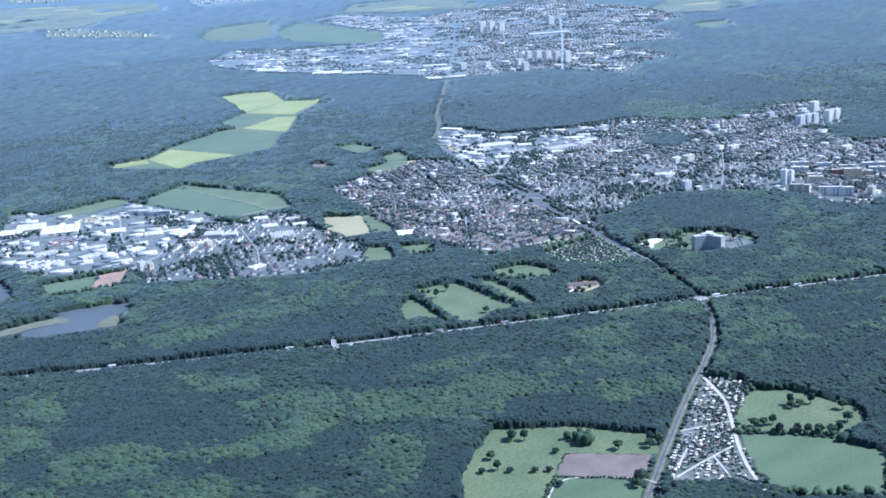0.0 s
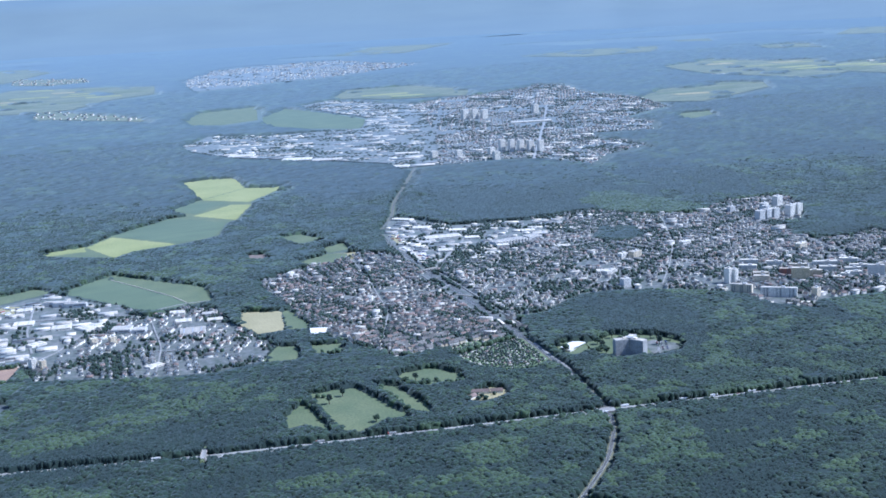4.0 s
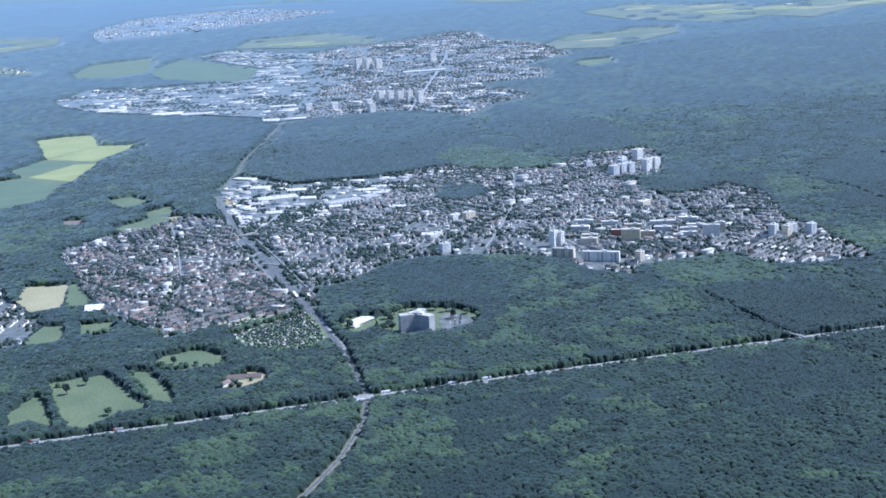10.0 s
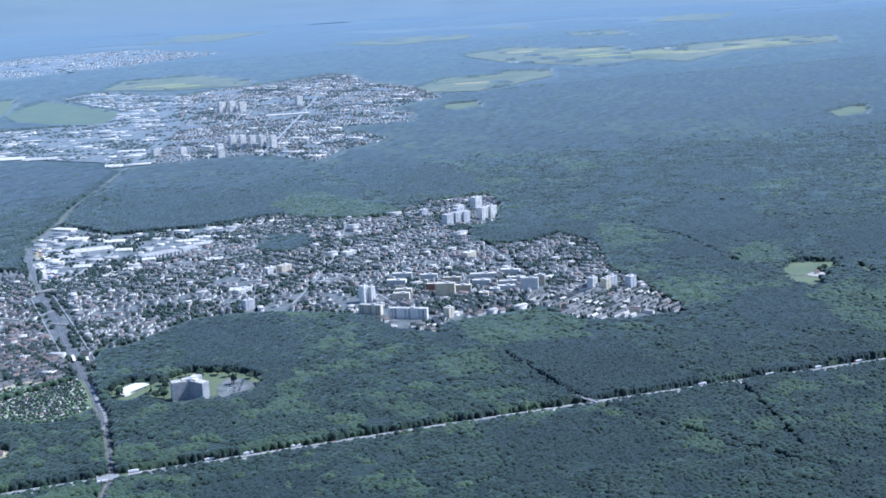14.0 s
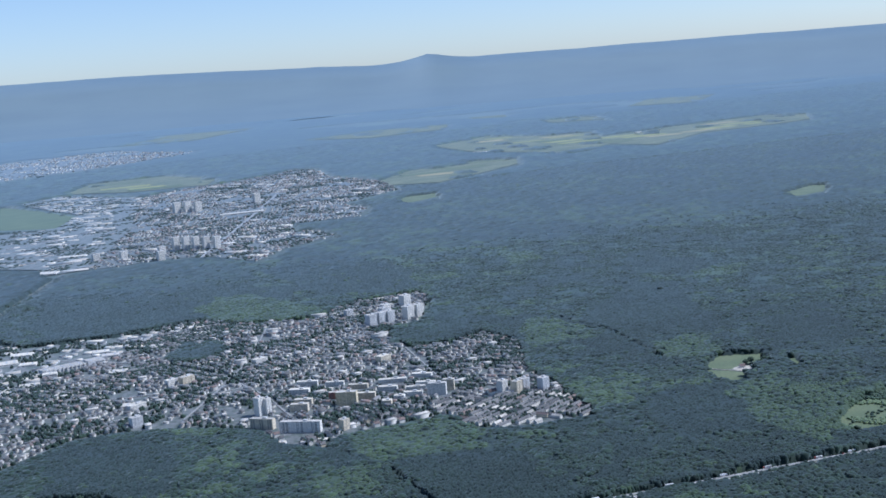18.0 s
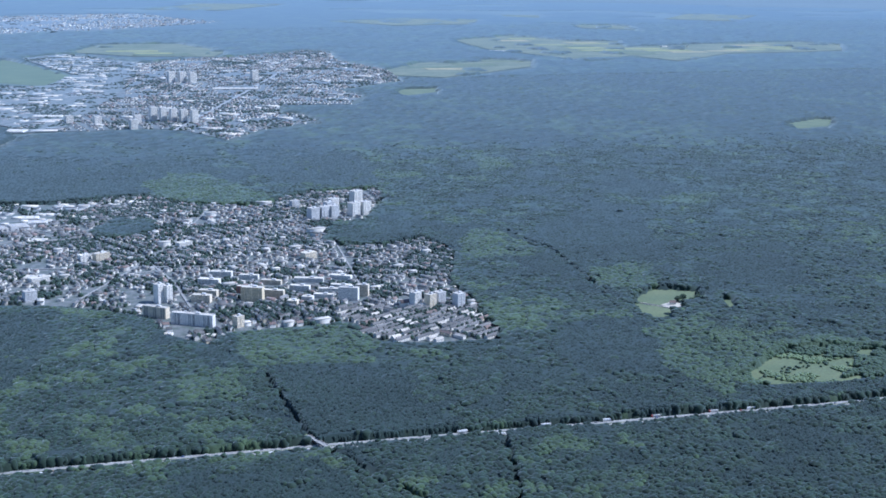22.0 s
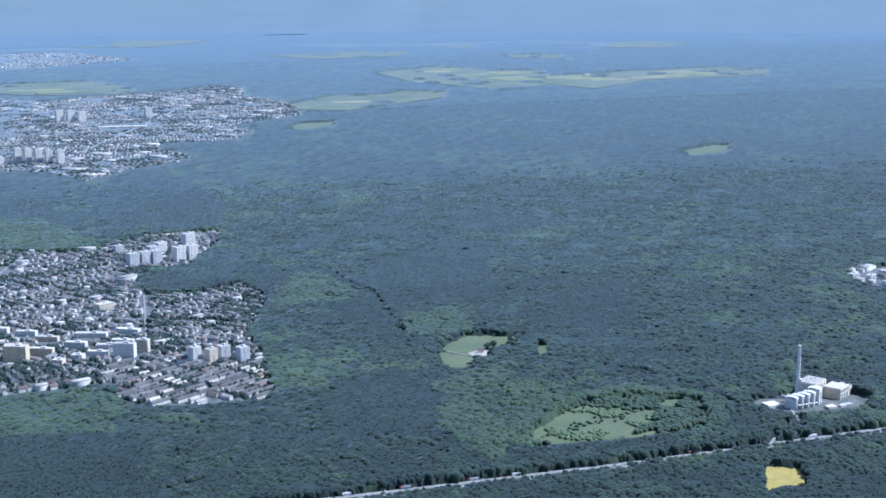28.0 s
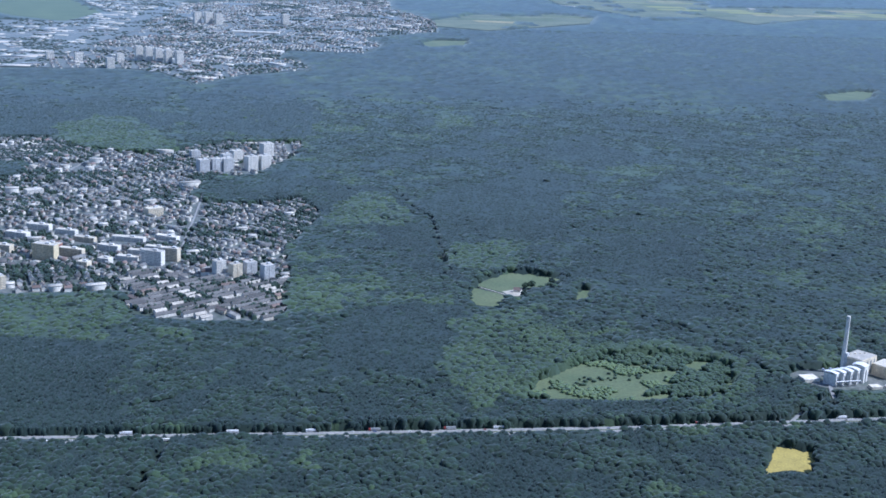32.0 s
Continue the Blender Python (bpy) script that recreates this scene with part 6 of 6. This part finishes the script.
def plots(outline, step, row, turn, keep, seed):
    rng = np.random.RandomState(seed)
    c, s = math.cos(turn), math.sin(turn)
    o = np.array(outline)
    mid = o.mean(0)
    gx, gy = np.meshgrid(np.arange(-40, 40, step), np.arange(-40, 40, row))
    q = np.stack([gx.ravel(), gy.ravel()], 1) + rng.normal(0, 0.12, (gx.size, 2))
    p = np.stack([q[:, 0] * c - q[:, 1] * s, q[:, 0] * s + q[:, 1] * c], 1) + mid
    p = p[inside(p, outline) & (rng.rand(len(p)) < keep)]
    ok = np.ones(len(p), bool)
    for r, w, _, _ in ROADS:
        ok &= ~near_line(p, r, w / 2 + 0.25)
    return p[ok & ~near_line(p, RAIL, 1.3)]


garden_b = plots(GARDENS_B, 0.95, 1.05, radians(40), 0.62, 41)
for x, y in garden_b[:290]:
    copy_thing(SHEDS[rng.choice(4, p=[0.22, 0.45, 0.15, 0.18])], pose(x, y, 0.02, 0, 0, 40 + 90 * rng.randint(2) + rng.normal(0, 5)))
for x in SHEDS:
    for o in list(x.children_recursive) + [x]:
        bpy.data.objects.remove(o)
garden_a = plots(GARDENS_A, 0.85, 1.2, radians(25), 0.55, 42)
house_mass(np.concatenate([garden_a, np.full((len(garden_a), 1), radians(25))], 1), 0.38, "small sheds of the garden plots below the old town", 83, 0.1, flat=0.5)

# ---------------------------------------------------------------- traffic
def wheels(parent, spots, r):
    me = bpy.data.meshes.new("wheel")
    bm = bmesh.new()
    bmesh.ops.create_cone(bm, cap_ends=True, segments=10, radius1=r, radius2=r, depth=0.03, matrix=Matrix.Rotation(math.pi / 2, 4, 'X'))
    bm.to_mesh(me)
    bm.free()
    me.materials.append(M["rubber"])
    for x, y in spots:
        part("wheel", me, None, parent, at=pose(x, y, r))


def truck(colour, trailer, label):
    t = thing("truck", 0, 0, -80, 0, label, "truck", "traffic on the motorway")
    part("cab", box(0.24, 0.25, 0.06, 0.38, cx=0.7, bevel=0.03), M[colour], t)
    part("windscreen", box(0.02, 0.22, 0.22, 0.33, cx=0.815), M["glass"], t)
    part("trailer", box(1.3, 0.26, 0.11, 0.4, cx=-0.12, bevel=0.01), M[trailer], t)
    part("chassis", box(1.5, 0.2, 0.06, 0.1, cx=0.0), M["rubber"], t)
    wheels(t, [(x, s * 0.11) for x in (0.7, 0.36, -0.4, -0.53, -0.66) for s in (-1, 1)], 0.05)
    return t


def car(colour, label):
    t = thing("car", 0, 0, -80, 0, label, "car", "traffic on the motorway")
    part("body", box(0.44, 0.18, 0.035, 0.1, bevel=0.02), M[colour], t)
    part("cabin", box(0.27, 0.16, 0.1, 0.15, cx=-0.03, taper=0.8), M["glass"], t)
    part("car_roof", box(0.19, 0.125, 0.15, 0.156, cx=-0.03), M[colour], t)
    wheels(t, [(x, s * 0.08) for x in (0.14, -0.14) for s in (-1, 1)], 0.033)
    return t


FLEET = [truck("paint_white", "paint_white", "white lorry with a long white trailer"), truck("paint_blue", "paint_white", "blue lorry with a white trailer"),
         truck("paint_red", "paint_silver", "red lorry with a silver trailer")]
CARS = [car("paint_white", "white car on the motorway"), car("paint_silver", "silver car on the motorway"), car("paint_dark", "dark car on the motorway"),
        car("paint_red", "red car on the motorway"), car("paint_blue", "blue car on the motorway")]
way = np.concatenate([[0], np.cumsum(np.hypot(*np.diff(MW, axis=0).T))])


def drive(kind, s, lane, z=0.124):
    x, y = np.interp(s, way, MW[:, 0]), np.interp(s, way, MW[:, 1])
    x1, y1 = np.interp(s + 1, way, MW[:, 0]), np.interp(s + 1, way, MW[:, 1])
    a = math.atan2(y1 - y, x1 - x)
    copy_thing(kind, pose(x - math.sin(a) * lane, y + math.cos(a) * lane, z, 0, 0, math.degrees(a) + (180 if lane > 0 else 0)))


for i in range(44):
    drive(FLEET[rng.choice(3, p=[0.6, 0.2, 0.2])], 55 + i * 8.6 + rng.rand() * 6, rng.choice([-1.2, 1.2]))
for i in range(110):
    drive(CARS[rng.choice(5, p=[0.35, 0.25, 0.2, 0.1, 0.1])], 50 + i * 3.5 + rng.rand() * 2.4, rng.choice([-0.84, -0.48, 0.84, 0.48]))
for i in range(30):
    row, k = divmod(i, 10)
    copy_thing(CARS[rng.choice(5, p=[0.3, 0.25, 0.2, 0.15, 0.1])], pose(203.0 + 0.45 * k + 0.9 * row, 209.4 + 0.62 * k - 0.4 * row + 0.3, 0.069, 0, 0, 150))
for x in FLEET + CARS:
    for o in list(x.children_recursive) + [x]:
        bpy.data.objects.remove(o)

# ---------------------------------------------------------------- single buildings
church_hall = thing("sports_hall", 151.0, 270.0, 0, -30, "hall with a bright white sloping fan roof", "hall")
church_hall.scale = (1.4, 1.4, 1.3)
part("wall", box(2.6, 2.0, 0, 0.8, taper=1.0), M["cream_wall"], church_hall)
bm = box(3.0, 2.4, 0.8, 0.9)
for v in bm.verts:
    v.co.z += 0.4 * (v.co.y + 1.2) / 2.4
    v.co.x *= 0.75 + 0.25 * (v.co.y + 1.2) / 2.4
part("roof", bm, M["paint_white"], church_hall, "bright white sloping roof")
part("annex", box(2.2, 0.9, 0, 0.4, cx=0.4, cy=-1.9, bevel=0.01), M["white_wall"], church_hall)

station = thing("station_platform", 190.6, 248.6, 0, 73, "railway platforms with long pale canopies", "platform")
for i, (cx, cy) in enumerate(((0, -1.2), (3, 1.3))):
    part("platform", box(9.0, 0.5, 0, 0.14, cx=cx, cy=cy), M["yard"], station)
    part("canopy", box(5.0, 0.6, 0.44, 0.5, cx=cx, cy=cy, bevel=0.01), M["bright_roof"], station)
    for k in range(4):
        part("post", box(0.05, 0.05, 0.14, 0.44, cx=cx - 1.8 + 1.2 * k, cy=cy), M["steel"], station)

for x, y, w, d, rot, lab in ((156.6, 208.2, 3.6, 1.3, -30, "long low building with a red tiled roof near the motorway"), (159.4, 206.6, 2.4, 1.1, -30, "low building with a red tiled roof near the motorway"),
                             (153.6, 206.4, 2.0, 1.0, 20, "low building with a red tiled roof near the motorway"), (349.0, 189.9, 1.2, 0.7, -30, "farmhouse with a red tiled roof in a clearing"),
                             (350.0, 187.2, 1.6, 0.75, 60, "barn with a red tiled roof in a clearing"), (351.9, 188.6, 1.2, 0.7, 20, "barn with a red tiled roof in a clearing"), (353.1, 180.0, 1.0, 0.7, 20, "house with a red tiled roof among trees")):
    f = thing("farmstead", x, y, 0, rot, lab, "farm building")
    wv, wf, rv, rf = gabled(w, d, 0.5, 0.4, 0.06)
    part("wall", mesh_from("wall", wv, wf, M["white_wall"]), None, f)
    part("roof", mesh_from("roof", rv, rf, M["red_roof"]), None, f)
    part("chimney", box(0.1, 0.1, 0.6, 0.95, cx=w * 0.2, cy=0.06), M["red_roof"], f)

# rough grassland: bushes over the hump beside the motorway
hump = poly("322.2,144.5 328,149.6 337.3,152.8 341.5,152.4 345.3,146.2 350.8,144.7 346,141 334.3,136.6 326.4,140.8")
p = scatter(318, 362, 132, 158, 0.55, 301)
p = p[inside(p, hump) & (smooth_noise(p, 2.6, 302) > 0.5)]
crowns("bushes", p, 0.36, 0.4, M["young"], "light green bushes over rough grassland", LUSH, 303, "bushes")
p = scatter(318, 362, 132, 158, 0.7, 304)
rim = inside(p, poly("321.4,143.4 326,148.6 336.5,152.8 344,154.6 352.8,151.4 357.2,147 358.6,141.7 351.4,134.5 346.6,134.3 337.6,136.4"))
p = p[rim & ~inside(p, hump) & (smooth_noise(p, 3.0, 305) > 0.3)]
crowns("bushes", p, 0.52, 0.75, M["lush"], "green bushes and young trees round rough grassland", LUSH, 306, "bushes")


# storage containers and stacks in the works yards
def container(colour, label):
    c = thing("storage_container", 0, 0, -60, 0, label, "container", "containers in the works yards")
    part("body", box(1.2, 0.3, 0, 0.3, bevel=0.012), M[colour], c)
    part("roof", box(1.16, 0.27, 0.302, 0.315), M["steel"], c)
    part("door", box(0.012, 0.24, 0.02, 0.28, cx=0.606), M["steel"], c)
    return c


BOXES = [container("paint_white", "white steel storage container"), container("paint_blue", "blue steel storage container"), container("paint_red", "red steel storage container"), container("grey_wall", "grey steel storage container")]
for n, o, k, lab in YARDS:
    if n != "storage_yard":
        continue
    q = scatter(min(v[0] for v in o), max(v[0] for v in o), min(v[1] for v in o), max(v[1] for v in o), 1.9, 410)
    q = q[inside(q, o)]
    for x, y in q:
        copy_thing(BOXES[rng.choice(4, p=[0.4, 0.15, 0.15, 0.3])], pose(x, y, 0.068, 0, 0, rng.choice([20, 24, 110, 114])))
for x in BOXES:
    for ob in list(x.children_recursive) + [x]:
        bpy.data.objects.remove(ob)

p = scatter(150, 163, 202, 212, 1.3, 501)
p = p[inside(p, YARDS[0][1]) & (np.random.RandomState(5).rand(len(p)) < 0.4)]
for x, y, w in ((156.6, 208.2, 2.0), (159.4, 206.6, 1.5), (153.6, 206.4, 1.3)):
    p = p[np.hypot(p[:, 0] - x, p[:, 1] - y) > w]
crowns("garden_trees", p, 0.5, 0.9, M["broadleaf"], "trees around a sandy yard near the motorway", LUSH, 502, "trees")
